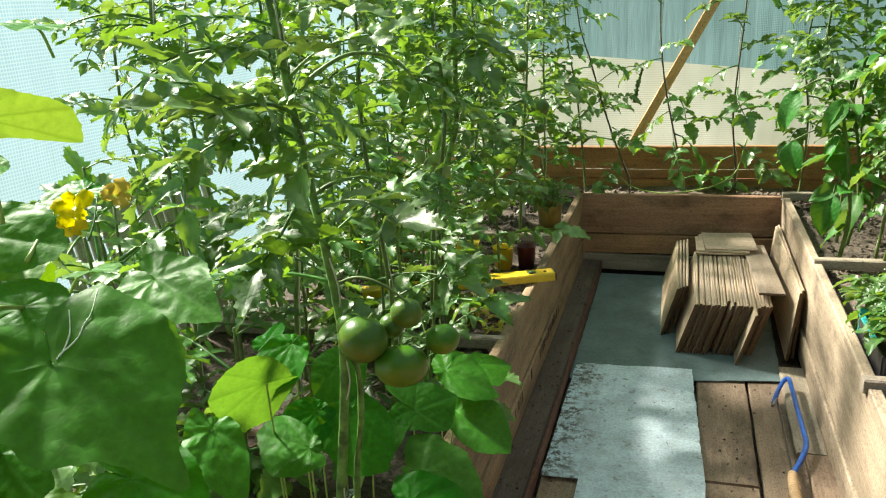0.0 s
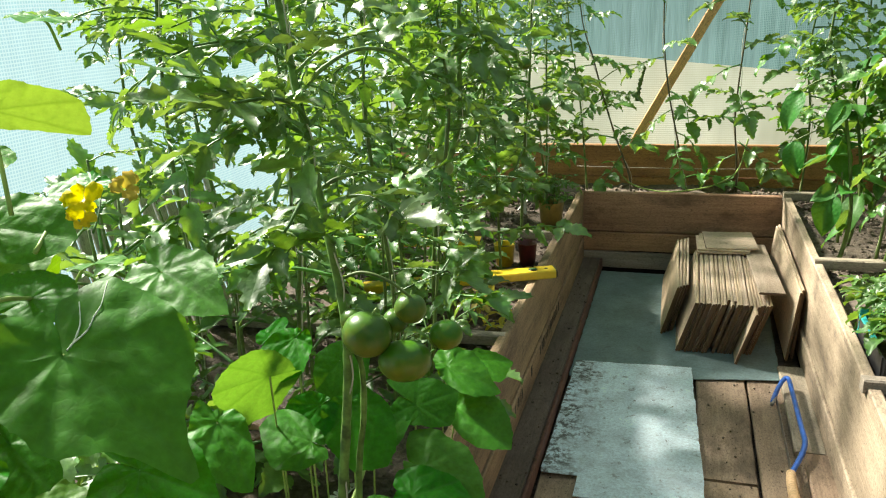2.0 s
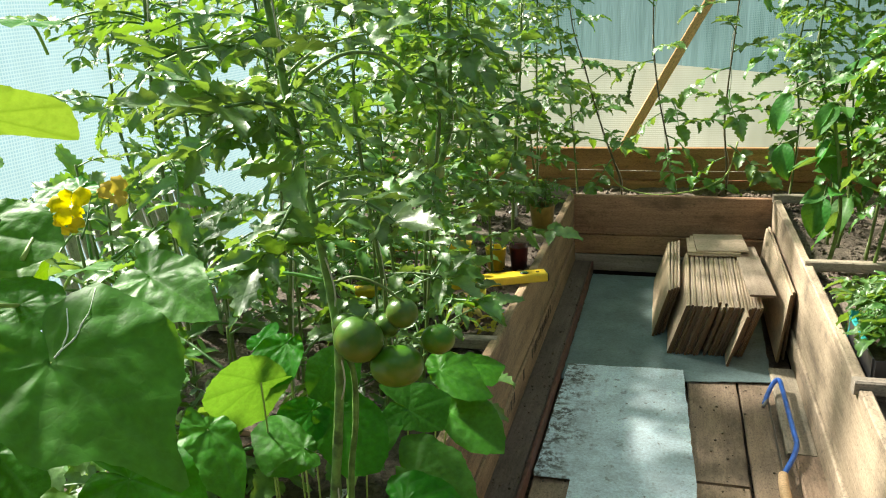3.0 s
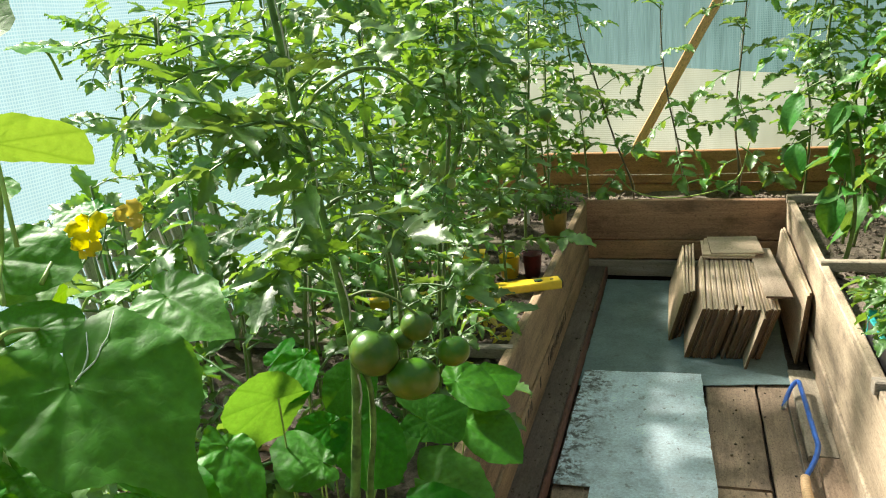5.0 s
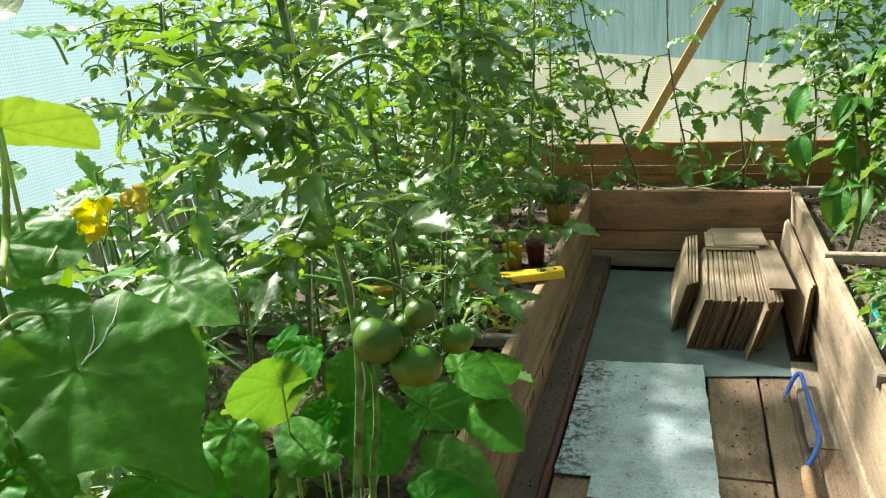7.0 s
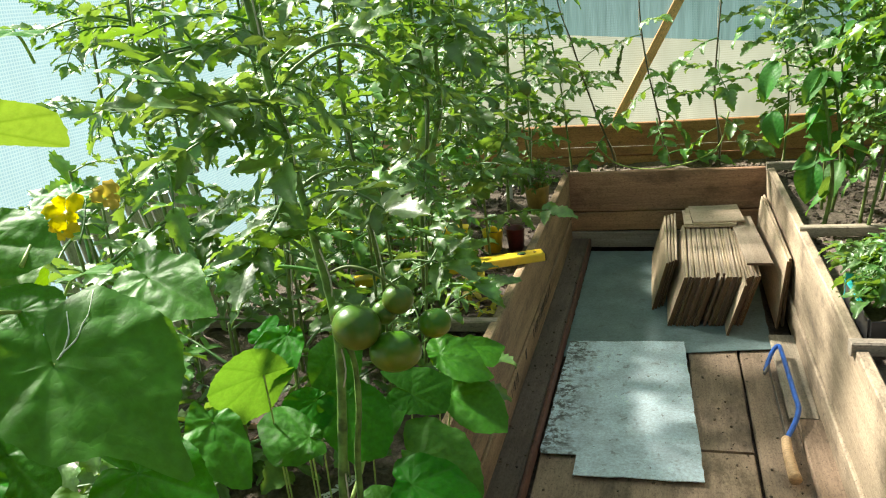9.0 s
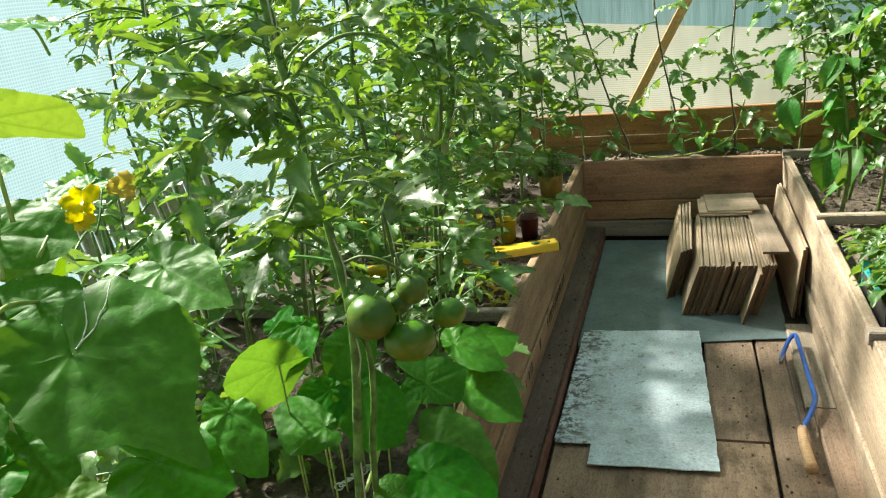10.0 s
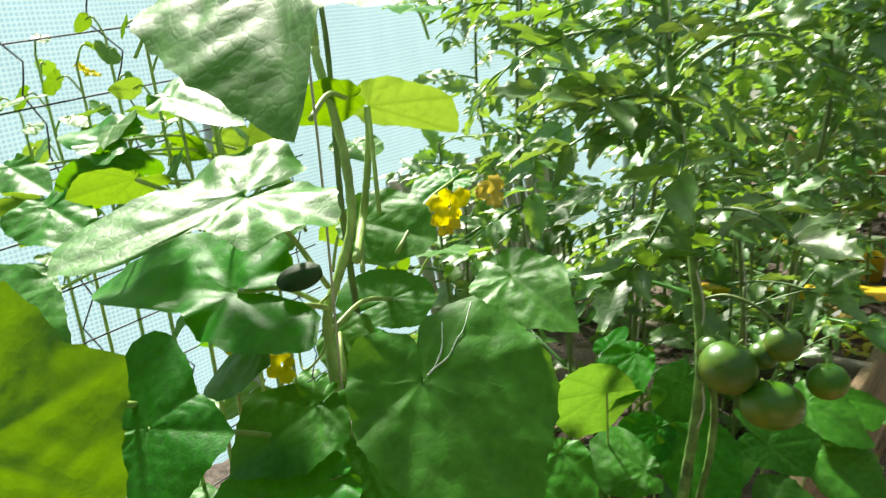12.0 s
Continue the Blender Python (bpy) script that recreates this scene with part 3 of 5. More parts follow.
def level(a, b, label):
    """Box-section spirit level with vial window and hanging hole."""
    m = frame_of(a, b, (0, 1, 0))
    ob = thing("spirit_level", ((Vector(a) + Vector(b)) / 2) - Vector((0, 0, 0.02)), label, "spirit level", "spirit levels")
    n = (Vector(b) - Vector(a)).length
    part("body", board_data("level_body", n, 0.060, 0.029, M_YELLOW, 3, 0.0002, 4), ob, "", m)
    for k, (d, r, mat) in enumerate(((0.075, 0.015, M_BLACKP), (0.028, 0.006, M_BLACKP))):
        ring_v, ring_f = tube([(n / 2 - d, 0, 0.0143), (n / 2 - d, 0, 0.0155)], r, r, 18, 1)
        part("vial_window" if k == 0 else "hanging_hole", mesh_data("round_hole", ring_v, ring_f, mat), ob, "", m)
    v, f = tube([(n / 2 - 0.086, 0, 0.0155), (n / 2 - 0.064, 0, 0.0155)], 0.004, 0.004, 8, 1)
    part("vial", mesh_data("vial", v, f, M_VIAL), ob, "", m)
    part("end_cap", board_data("level_cap", 0.006, 0.057, 0.027, M_BLACKP, 4, 0.0001, 1), ob, "black end cap", m @ Matrix.Translation((n / 2 + 0.002, 0, 0)))


level((-1.00, 2.52, 0.402), (-0.402, 2.79, 0.402), "yellow spirit level lying across the bed edge")
level((-1.28, 3.02, 0.400), (-0.74, 3.10, 0.400), "yellow spirit level lying deeper among the tomato stems")


def revolve(profile, sides=20):
    """Round body from (radius, height) pairs."""
    verts, faces = [], []
    for r, z in profile:
        for k in range(sides):
            w = 2 * math.pi * k / sides
            verts.append((r * math.cos(w), r * math.sin(w), z))
    for i in range(len(profile) - 1):
        for k in range(sides):
            k2 = (k + 1) % sides
            faces.append((i * sides + k, i * sides + k2, (i + 1) * sides + k2, (i + 1) * sides + k))
    faces.append(tuple(range(sides))[::-1])
    return verts, faces


def cup(name, x, y, z, r, h, mat, label, category, rim=None, fill=M_SOIL):
    ob = thing(name, (x, y, z), label, category)
    t = 0.003
    m = Matrix.Translation((x, y, z))
    prof = [(r * 0.78, 0), (r, h), (r + 0.002, h + 0.002), (r - t, h), (r * 0.78 - t, t)]
    part("body", mesh_data("cup_body", *revolve(prof), mat), ob, "", m)
    part("earth", mesh_data("cup_earth", *revolve([(0.001, h * 0.82), (r * 0.93 - t, h * 0.8), (r * 0.9 - t, h * 0.7)]), fill), ob, "", m)
    if rim:
        part("rim", mesh_data("cup_rim", *revolve([(r, h - 0.012), (r + 0.004, h - 0.010), (r + 0.004, h + 0.003), (r, h + 0.003)]), rim), ob, "", m)
    return ob


M_AMBER = plain("amber_plastic", (0.30, 0.215, 0.055), 0.3, var=0.25)
M_TEAL = plain("teal_plastic", (0.03, 0.34, 0.34), 0.4)
M_RUST = plain("dark_red_tin", (0.10, 0.02, 0.02), 0.4, var=0.3)
M_CLAY = plain("pink_clay", (0.55, 0.33, 0.26), 0.8)
amber = cup("seedling_cup", -0.525, 3.49, SOIL, 0.054, 0.125, M_AMBER, "amber plastic cup of wilting seedlings on the bed", "cup")
cup("paint_tin", -0.535, 3.00, SOIL, 0.036, 0.09, M_RUST, "dark red round tin standing on the bed", "tin")
cup("yellow_cup", -0.62, 2.99, SOIL, 0.040, 0.085, M_YELLOW, "yellow plastic cup standing on the bed", "cup")
cup("clay_pot", -0.913, 1.606, SOIL, 0.038, 0.05, M_CLAY, "low pinkish clay pot half sunk in the soil", "pot")
crate = thing("plant_crate", (0.62, 2.33, SOIL - 0.02), "dark plastic seedling crate with a teal corner on the pepper bed", "crate")
for name, a, b, across, wide, mat in (("side", (0.492, 2.19, 0.385), (0.492, 2.48, 0.385), (0, 0, 1), 0.11, M_BLACKP), ("side", (0.78, 2.19, 0.385), (0.78, 2.48, 0.385), (0, 0, 1), 0.11, M_BLACKP), ("side", (0.495, 2.485, 0.385), (0.777, 2.485, 0.385), (0, 0, 1), 0.11, M_BLACKP), ("side", (0.495, 2.185, 0.385), (0.777, 2.185, 0.385), (0, 0, 1), 0.11, M_BLACKP)):
    board(name, a, b, across, wide, 0.005, mat, crate, wob=0.002)
board("corner_strip", (0.497, 2.462, 0.332), (0.503, 2.455, 0.462), (1, 0, 0), 0.028, 0.006, M_TEAL, crate, "teal plastic corner strip", 0.001)
board("rim", (0.494, 2.30, 0.442), (0.494, 2.48, 0.442), (1, 0, 0), 0.014, 0.006, M_TEAL, crate, "teal rim", 0.001)
part("earth", sheet_grid("crate_earth", (0.495, 2.19, 0.405), (0.282, 0, 0), (0, 0.292, 0), 20, 20, M_SOIL, 0.01, 4.0, lumps), crate)
M_TAG = plain("white_tag", (0.75, 0.75, 0.72), 0.5)
for i, (tx, ty, lean) in enumerate(((-0.70, 3.80, 25), (-0.630, 2.53, 40), (-0.69, 3.74, -20), (-0.80, 2.9, 30))):
    tag = thing("plant_tag", (tx, ty, SOIL), "white plastic plant tag stuck in the soil", "plant tag", "plant tags")
    part("tag", board_data("tag", 0.10, 0.016, 0.001, M_TAG, i, 0.0003, 3), tag, "", Matrix.Translation((tx, ty, SOIL + 0.035)) @ pose(0, 0, 0, 20, -70 + lean, 30 * i))


# ---- leaves ----
def palmate_data(name, mat, seed, lobes, notch=180, rings=22, spokes=112, droop=0.12, fold=0.0, cup_up=0.06):
    """Cucumber leaf: pointed lobes given as (degrees from the tip, reach), notch at the stalk, padded between the veins. Stalk at the origin, tip along +y, unit length."""
    rng = np.random.default_rng(seed)
    pts = [((d - notch) % 360, r) for d, r in (*lobes, (0, 1.0))]
    pts.sort()
    pts = [(-3.0, 0.10), (3.0, 0.66 * pts[0][1])] + pts + [(357.0, 0.66 * pts[-1][1]), (363.0, 0.10)]
    pts.sort()
    th = np.radians(np.linspace(-3.0, 363.0, spokes + 1))
    at, reach = np.radians([d for d, _ in pts]), np.array([r for _, r in pts])
    outline = []
    for w in th:
        i = min(max(int(np.searchsorted(at, w)) - 1, 0), len(at) - 2)
        span, f = at[i + 1] - at[i], (w - at[i]) / (at[i + 1] - at[i] + 1e-9)
        straight = reach[i] * reach[i + 1] * math.sin(min(span, 2.4)) / (reach[i] * math.sin(max(min(span, 2.4) * f, 1e-5)) + reach[i + 1] * math.sin(max(min(span, 2.4) * (1 - f), 1e-5)))
        blend = reach[i] + (reach[i + 1] - reach[i]) * f
        outline.append(0.6 * straight + 0.4 * blend)
    outline = np.convolve(np.pad(outline, 2, mode="edge"), (0.08, 0.22, 0.4, 0.22, 0.08), "valid")
    outline *= 1 + 0.012 * np.where(np.arange(spokes + 1) % 4 == 0, 1.4, -0.4) + 0.012 * np.sin(9 * th + rng.uniform(0, 6))
    vein_at = [math.radians((-notch) % 360)]
    for d, r in sorted(pts, key=lambda q: -q[1]):
        if r > 0.3 and all(abs(math.radians(d) - v) > 0.45 for v in vein_at):
            vein_at.append(math.radians(d))
    vein_at = np.array(vein_at)
    ph = rng.uniform(0, 6.28, 4)
    verts, vein, faces = [(0, 0, 0)], [1.0], []
    for i in range(1, rings + 1):
        f = i / rings
        for j, w in enumerate(th):
            r = outline[j] * f
            d = np.abs(w - vein_at)
            k = int(np.argmin(d))
            arc = r * min(d[k], 1.5)
            a = math.exp(-(arc / 0.014) ** 2)
            along = r * 6.0 - 4.2 * arc + 0.5 * k
            sec = math.exp(-(((along + 0.5) % 1 - 0.5) / 0.10) ** 2) * min(1, arc / 0.03) * 0.55
            puff = (1 - math.exp(-(arc / 0.06) ** 2)) * (0.35 + 0.65 * abs(math.sin(math.pi * along)) ** 0.7)
            turn = w + math.radians(notch)
            x, y = r * math.sin(turn), r * math.cos(turn)
            z = 0.004 * w + 0.016 * puff * min(1, 4 * f) + 0.010 * noise.noise(Vector((x * 7, y * 7, seed)))
            z += fold * max(x, 0) + cup_up * abs(x) - droop * r * r + 0.03 * f ** 2 * math.sin(3 * w + ph[0]) + 0.02 * f ** 3 * math.sin(8 * w + ph[1])
            verts.append((x, y, z))
            vein.append(max(a, sec))
    row = spokes + 1
    for j in range(spokes):
        faces.append((0, 1 + j + 1, 1 + j))
    for i in range(rings - 1):
        for j in range(spokes):
            a = 1 + i * row + j
            faces.append((a, a + 1, a + row + 1, a + row))
    return mesh_data(name, verts, faces, mat, True, vein)


def leaf_pose(a, tip, normal, scale=1.0):
    """Pose of a leaf from its stalk point, its tip and the way its upper face turns."""
    a, tip = Vector(a), Vector(tip)
    y = (tip - a)
    n = y.length * scale
    y.normalize()
    x = y.cross(Vector(normal)).normalized()
    z = x.cross(y)
    m = Matrix((x, y, z)).transposed().to_4x4() @ Matrix.Scale(n, 4)
    m.translation = a
    return m


def leaflet(length, width, rng, stations=9, curl=0.25, fold=0.35, lobed=1.0):
    """Tomato leaflet: toothed lobes, folded along the midrib, curled down. Along +y."""
    us = (-1, -0.55, 0, 0.55, 1)
    verts, vein, faces = [], [], []
    sway, c = rng.uniform(-0.18, 0.18), curl * rng.uniform(0.4, 1.6)
    fl = fold * rng.uniform(0.3, 1.5)
    for i in range(stations + 1):
        s = i / stations
        base = math.sin(math.pi * min(1, 0.04 + 0.96 * s) ** 0.72) ** 0.85 if s < 1 else 0.02
        notch = 1 - rng.uniform(0.12, 0.38) * lobed * (i % 2) * (1 if 0.1 < s < 0.95 else 0)
        for u in us:
            tooth = notch if abs(u) == 1 else 1
            wv = width * 0.5 * base * tooth
            x = u * wv + sway * length * s * s
            y = length * (s - (0.05 if (abs(u) == 1 and i % 2) else 0)) + 0.08 * length * abs(u) * (1 if 0 < i < stations else 0)
            z = fl * abs(u) * wv - c * length * s * s + 0.05 * length * math.sin(9 * s + 2.5 * u + sway * 30) * abs(u)
            verts.append((x, y, z))
            vein.append(1.0 if u == 0 else 0.0)
    for i in range(stations):
        for k in range(4):
            a = i * 5 + k
            faces.append((a, a + 1, a + 6, a + 5))
    return np.array(verts), faces, vein


def tomato_leaf_data(name, seed, mat=None, droop=0.5, pairs=3, broad=1.0):
    """Compound leaf about one unit long: curved stalk with leaflets in pairs and one at the end."""
    rng = np.random.default_rng(seed)
    verts, faces, vein = [], [], []

    def spine(s):
        w = droop * s
        return np.array((0.05 * math.sin(4 * s + seed), s * (1 - 0.12 * droop * s), 0.10 * s - 0.42 * droop * s * s))

    def add(v, f, ve):
        off = len(verts)
        verts.extend(v)
        faces.extend([tuple(i + off for i in q) for q in f])
        vein.extend(ve)

    sv, sf = tube([spine(s) for s in (0, 0.25, 0.5, 0.75, 0.9)], 0.016, 0.006, 5, 3)
    add(sv, sf, [0.7] * len(sv))
    spots = [(0.86, 0, 0.36, 0.20)]
    for k in range(pairs):
        s = 0.30 + 0.50 * k / max(1, pairs - 1) if pairs > 1 else 0.55
        for sgn in (-1, 1):
            spots.append((s + rng.uniform(-0.03, 0.03), sgn, (0.27 + 0.05 * (k == 1)) * rng.uniform(0.8, 1.15), 0.145 * rng.uniform(0.85, 1.15)))
            if rng.random() < 0.6:
                spots.append((s + 0.11, sgn, 0.09 * rng.uniform(0.7, 1.3), 0.06))
    for s, sgn, ln, wd in spots:
        v, f, ve = leaflet(ln, wd * broad, rng, 11 if ln > 0.15 else 4, curl=0.30, fold=0.30)
        turn = -sgn * radians(rng.uniform(48, 78)) + radians(rng.uniform(-8, 8))
        tilt = radians(rng.uniform(-34, 16))
        roll = radians(rng.uniform(-32, 32))
        q = (Matrix.Rotation(turn, 3, "Z") @ Matrix.Rotation(tilt, 3, "X") @ Matrix.Rotation(roll, 3, "Y"))
        v = v @ np.array(q).T + spine(s) + np.array((sgn * 0.015, 0, 0))
        add(v, f, ve)
    return mesh_data(name, verts, faces, mat or M_TOM, True, vein)


TOMLEAF = [tomato_leaf_data("tomato_leaf", s, droop=0.35 + 0.22 * (s % 6), pairs=3 if s % 4 else 2) for s in range(16)]

TOMBROAD = [tomato_leaf_data("tomato_leaf", 50 + s, droop=0.4 + 0.25 * (s % 5), pairs=3, broad=1.35) for s in range(8)]


def ribbed_data(name, mat, seed, squash=0.82, ribs=5, depth=0.04, long=1.0, sides=22, rows=12):
    """Tomato of unit radius: slightly flattened, ribbed towards the stalk; stalk along +z."""
    verts, faces = [], []
    for i in range(rows + 1):
        t = math.pi * i / rows
        for k in range(sides):
            w = 2 * math.pi * k / sides
            r = math.sin(t) * (1 + depth * math.cos(ribs * w + seed) * abs(math.cos(t)))
            dip = -0.10 * math.exp(-(math.sin(t) / 0.22) ** 2) if t < 1.2 else 0
            verts.append((r * math.cos(w), r * math.sin(w), (math.cos(t) * squash + dip) * long))
    for i in range(rows):
        for k in range(sides):
            k2 = (k + 1) % sides
            faces.append((i * sides + k, (i + 1) * sides + k, (i + 1) * sides + k2, i * sides + k2))
    return mesh_data(name, verts, faces, mat)


def fruit_material(name, low, high):
    p = Mat(name)
    c = p.coords((1, 1, 1))
    z = p.n("SeparateXYZ", Vector=p.n("TexCoord").outputs["Object"]).outputs[2]
    f = p.math("ADD", p.math("MULTIPLY", z, 0.4), p.math("MULTIPLY", p.noise(c, 1.6, 3.0), 0.8))
    p.set(Base_Color=p.tint(p.ramp(f, (0.0, low), (0.55, high)), 0.02, 0.25, 0.1), Roughness=0.33, Specular_IOR_Level=0.45, Normal=p.bump(p.noise(c, 5.0, 3.0), 0.05, 0.01))
    p.b.inputs["Subsurface Weight"].default_value = 0.15
    p.b.inputs["Subsurface Radius"].default_value = (0.01, 0.012, 0.004)
    return p.m


M_FRUIT = fruit_material("green_tomato", (0.20, 0.20, 0.015), (0.055, 0.155, 0.010))
M_FRUITPALE = fruit_material("pale_tomato", (0.34, 0.40, 0.12), (0.26, 0.36, 0.10))
FRUIT = [ribbed_data("tomato", M_FRUIT, s, 0.93 - 0.04 * (s % 2), 5 + s, 0.01 + 0.015 * (s % 3)) for s in range(3)]
PEAR = ribbed_data("tomato", M_FRUITPALE, 1, 0.95, 4, 0.01, 1.35, 14, 10)
RIB = ribbed_data("tomato", M_FRUIT, 4, 0.80, 7, 0.07)


def calyx_data(name):
    verts, faces = [], []
    for k in range(5):
        w = 2 * math.pi * k / 5
        d, s = Vector((math.cos(w), math.sin(w), 0)), Vector((-math.sin(w), math.cos(w), 0))
        o = len(verts)
        for f, wd, z in ((0, 0.06, 0.66), (0.22, 0.08, 0.74), (0.42, 0.05, 0.72), (0.60, 0.01, 0.80)):
            verts.extend([d * f + s * wd + Vector((0, 0, z)), d * f - s * wd + Vector((0, 0, z))])
        faces.extend([(o + 2 * i, o + 2 * i + 1, o + 2 * i + 3, o + 2 * i + 2) for i in range(3)])
    sv, sf = tube([(0, 0, 0.68), (0.05, 0, 0.9), (0.14, 0.05, 1.1)], 0.055, 0.045, 6, 3)
    off = len(verts)
    verts.extend(sv)
    faces.extend([tuple(i + off for i in q) for q in sf])
    return mesh_data(name, verts, faces, M_STEM2)


CALYX = calyx_data("calyx")


def fruit(parent, me, at, r, tilt=(0, 0, 0), label=""):
    m = pose(*at, *tilt) @ Matrix.Scale(r, 4)
    ob = part("tomato", me, parent, label, m)
    part("calyx", CALYX, ob, "", m)
    return ob


def point_on(line, s):
    k = s * (len(line) - 1)
    i = min(int(k), len(line) - 2)
    return line[i] + (line[i + 1] - line[i]) * (k - i)


GAPS = (((-0.60, 1.25, 1.12), 0.09), ((-0.57, 2.50, 0.38), 0.07), ((-0.50, 2.76, 0.42), 0.05), ((-0.54, 3.25, 0.40), 0.07), ((-0.58, 3.05, 0.40), 0.08), ((-0.70, 2.20, 0.75), 0.14), ((-0.62, 1.75, 0.72), 0.13), ((-0.60, 2.05, 0.60), 0.10), ((-0.39, 1.21, 0.88), 0.10), ((-0.36, 1.58, 0.53), 0.07), ((-0.62, 1.19, 0.77), 0.06), ((-0.40, 0.69, 1.03), 0.09), ((-0.55, 2.60, 0.38), 0.07), ((-0.58, 1.0, 1.0), 0.07), ((-0.62, 1.33, 0.60), 0.05))


def in_gap(q):
    """Whether a place lies where the crowns stay open towards the sun."""
    for a, r in GAPS:
        d = Vector(q) - Vector(a)
        along = d.dot(SUN)
        if along > -0.02 and (d - SUN * along).length < r:
            return True
    return False


BARE = (((-0.60, 2.15, 0.92), 0.13), ((-0.50, 3.10, 0.92), 0.13), ((-0.52, 2.66, 0.43), 0.20), ((-0.92, 3.0, 0.43), 0.15), ((-0.37, 1.20, 0.86), 0.10), ((-0.62, 1.25, 1.18), 0.10), ((-0.55, 1.20, 1.08), 0.07))


def near_fruit(q):
    """Whether a place is beside the fruit trusses or the tools, where the leaves were picked off."""
    return any((Vector(q) - Vector(a)).length < r for a, r in BARE)


def tomato_plant(pts, leaves, size, seed, label, start=0.2, r=0.007, stem_mat=None, group="tomato plants", favour=None, twine=True, pool=None, category="tomato plant", name="tomato_plant", lift=(-30, 28), young=0):
    """A staked plant: one leaning stem, compound leaves round it, a support string."""
    rng = np.random.default_rng(seed)
    ob = thing(name, pts[0], label, category, group)
    part("stem", mesh_data("stem", *tube(pts, r, r * 0.5, 8, 8, 0.06, seed), stem_mat or M_STEM), ob)
    line = smooth_line(pts, 10)
    turn = rng.uniform(0, 360)
    pool = pool or TOMLEAF + TOMBROAD
    for k in range(leaves):
        s = start + (0.99 - start) * (k + rng.uniform(-0.3, 0.3)) / max(1, leaves - 1)
        s = min(max(s, 0.05), 0.995)
        p = point_on(line, s)
        turn += 137 + rng.uniform(-25, 25)
        az = turn if favour is None or rng.random() > 0.45 else favour + rng.uniform(-60, 60)
        sc = size * rng.uniform(0.75, 1.2) * (1 - 0.45 * max(0, s - 0.75) / 0.25)
        m = Matrix.Translation(p) @ pose(0, 0, 0, 0, 0, az) @ pose(0, 0, 0, rng.uniform(*lift) + 15 * (s - 0.5), rng.uniform(-16, 16), 0) @ Matrix.Scale(sc, 4)
        pick = int(rng.integers(len(pool)))
        end = m @ Vector((0, 0.95, 0))
        inside = WEST + 0.06 < end.x < EAST - 0.06 and end.y < NORTH - 0.07 and not (p[0] > 0.4 and p[1] < 2.8 and end.x < HALF + 0.01)
        if inside and not near_fruit(m @ Vector((0, 0.55, 0))) and not (in_gap(m @ Vector((0, 0.55, 0))) or in_gap(m @ Vector((0, 0.95, -0.1)))):
            part("leaf", pool[pick], ob, "", m)
    for k in range(young):
        p = point_on(line, rng.uniform(0.35, 0.99))
        m = Matrix.Translation(p) @ pose(0, 0, 0, 0, 0, rng.uniform(0, 360)) @ pose(0, 0, 0, rng.uniform(-20, 55), rng.uniform(-40, 40), 0) @ Matrix.Scale(rng.uniform(0.07, 0.13), 4)
        if not (in_gap(m @ Vector((0, 0.55, 0))) or near_fruit(m @ Vector((0, 0.5, 0)))):
            part("leaf", pool[int(rng.integers(len(pool)))], ob, "", m)
    if twine:
        off = Vector((0.012, -0.008, 0))
        part("string", mesh_data("string", *tube([Vector(p) + off * (1 if i % 2 else -0.8) for i, p in enumerate(pts)], 0.0014, 0.0014, 5, 5), M_TWINE), ob, "pale support string")
    return ob
# ---- PLANTS ----
# front tomato plant with its green fruit
front = tomato_plant([(-0.51, 1.225, SOIL - 0.02), (-0.496, 1.22, 0.53), (-0.477, 1.22, 0.682), (-0.465, 1.22, 0.782), (-0.462, 1.22, 0.858), (-0.468, 1.22, 0.931), (-0.482, 1.22, 1.041), (-0.495, 1.22, 1.139), (-0.499, 1.21, 1.205), (-0.513, 1.21, 1.32), (-0.53, 1.20, 1.55)], 30, 0.20, 41, "tall staked tomato plant with a truss of green fruit", start=0.50, r=0.0085, stem_mat=M_STEMPALE, young=24, favour=140, pool=TOMLEAF, lift=(-10, 45))
for at, r, me, tilt in (((-0.413, 1.185, 0.865), 0.036, FRUIT[0], (-15, 12, 0)), ((-0.440, 1.205, 0.876), 0.021, FRUIT[1], (-20, 0, 0)), ((-0.364, 1.235, 0.888), 0.024, FRUIT[2], (-15, 10, 40)), ((-0.311, 1.235, 0.851), 0.025, FRUIT[1], (-12, 10, 80)), ((-0.364, 1.200, 0.821), 0.039, RIB, (-25, -10, 0)), ((-0.386, 1.230, 0.869), 0.019, FRUIT[2], (0, 10, 0))):
    fruit(front, me, at, r, tilt, "green ripening tomato")
part("stem", mesh_data("side_stem", *tube([(-0.464, 1.222, 0.835), (-0.449, 1.235, 0.79), (-0.454, 1.24, 0.70), (-0.474, 1.245, 0.58), (-0.49, 1.25, SOIL - 0.02)], 0.0045, 0.0055, 7, 8, 0.08, 9), M_STEMPALE), front)
part("truss", mesh_data("truss", *tube([(-0.468, 1.222, 0.93), (-0.43, 1.22, 0.945), (-0.39, 1.22, 0.935), (-0.35, 1.23, 0.90)], 0.0028, 0.0020, 6), M_STEM), front)
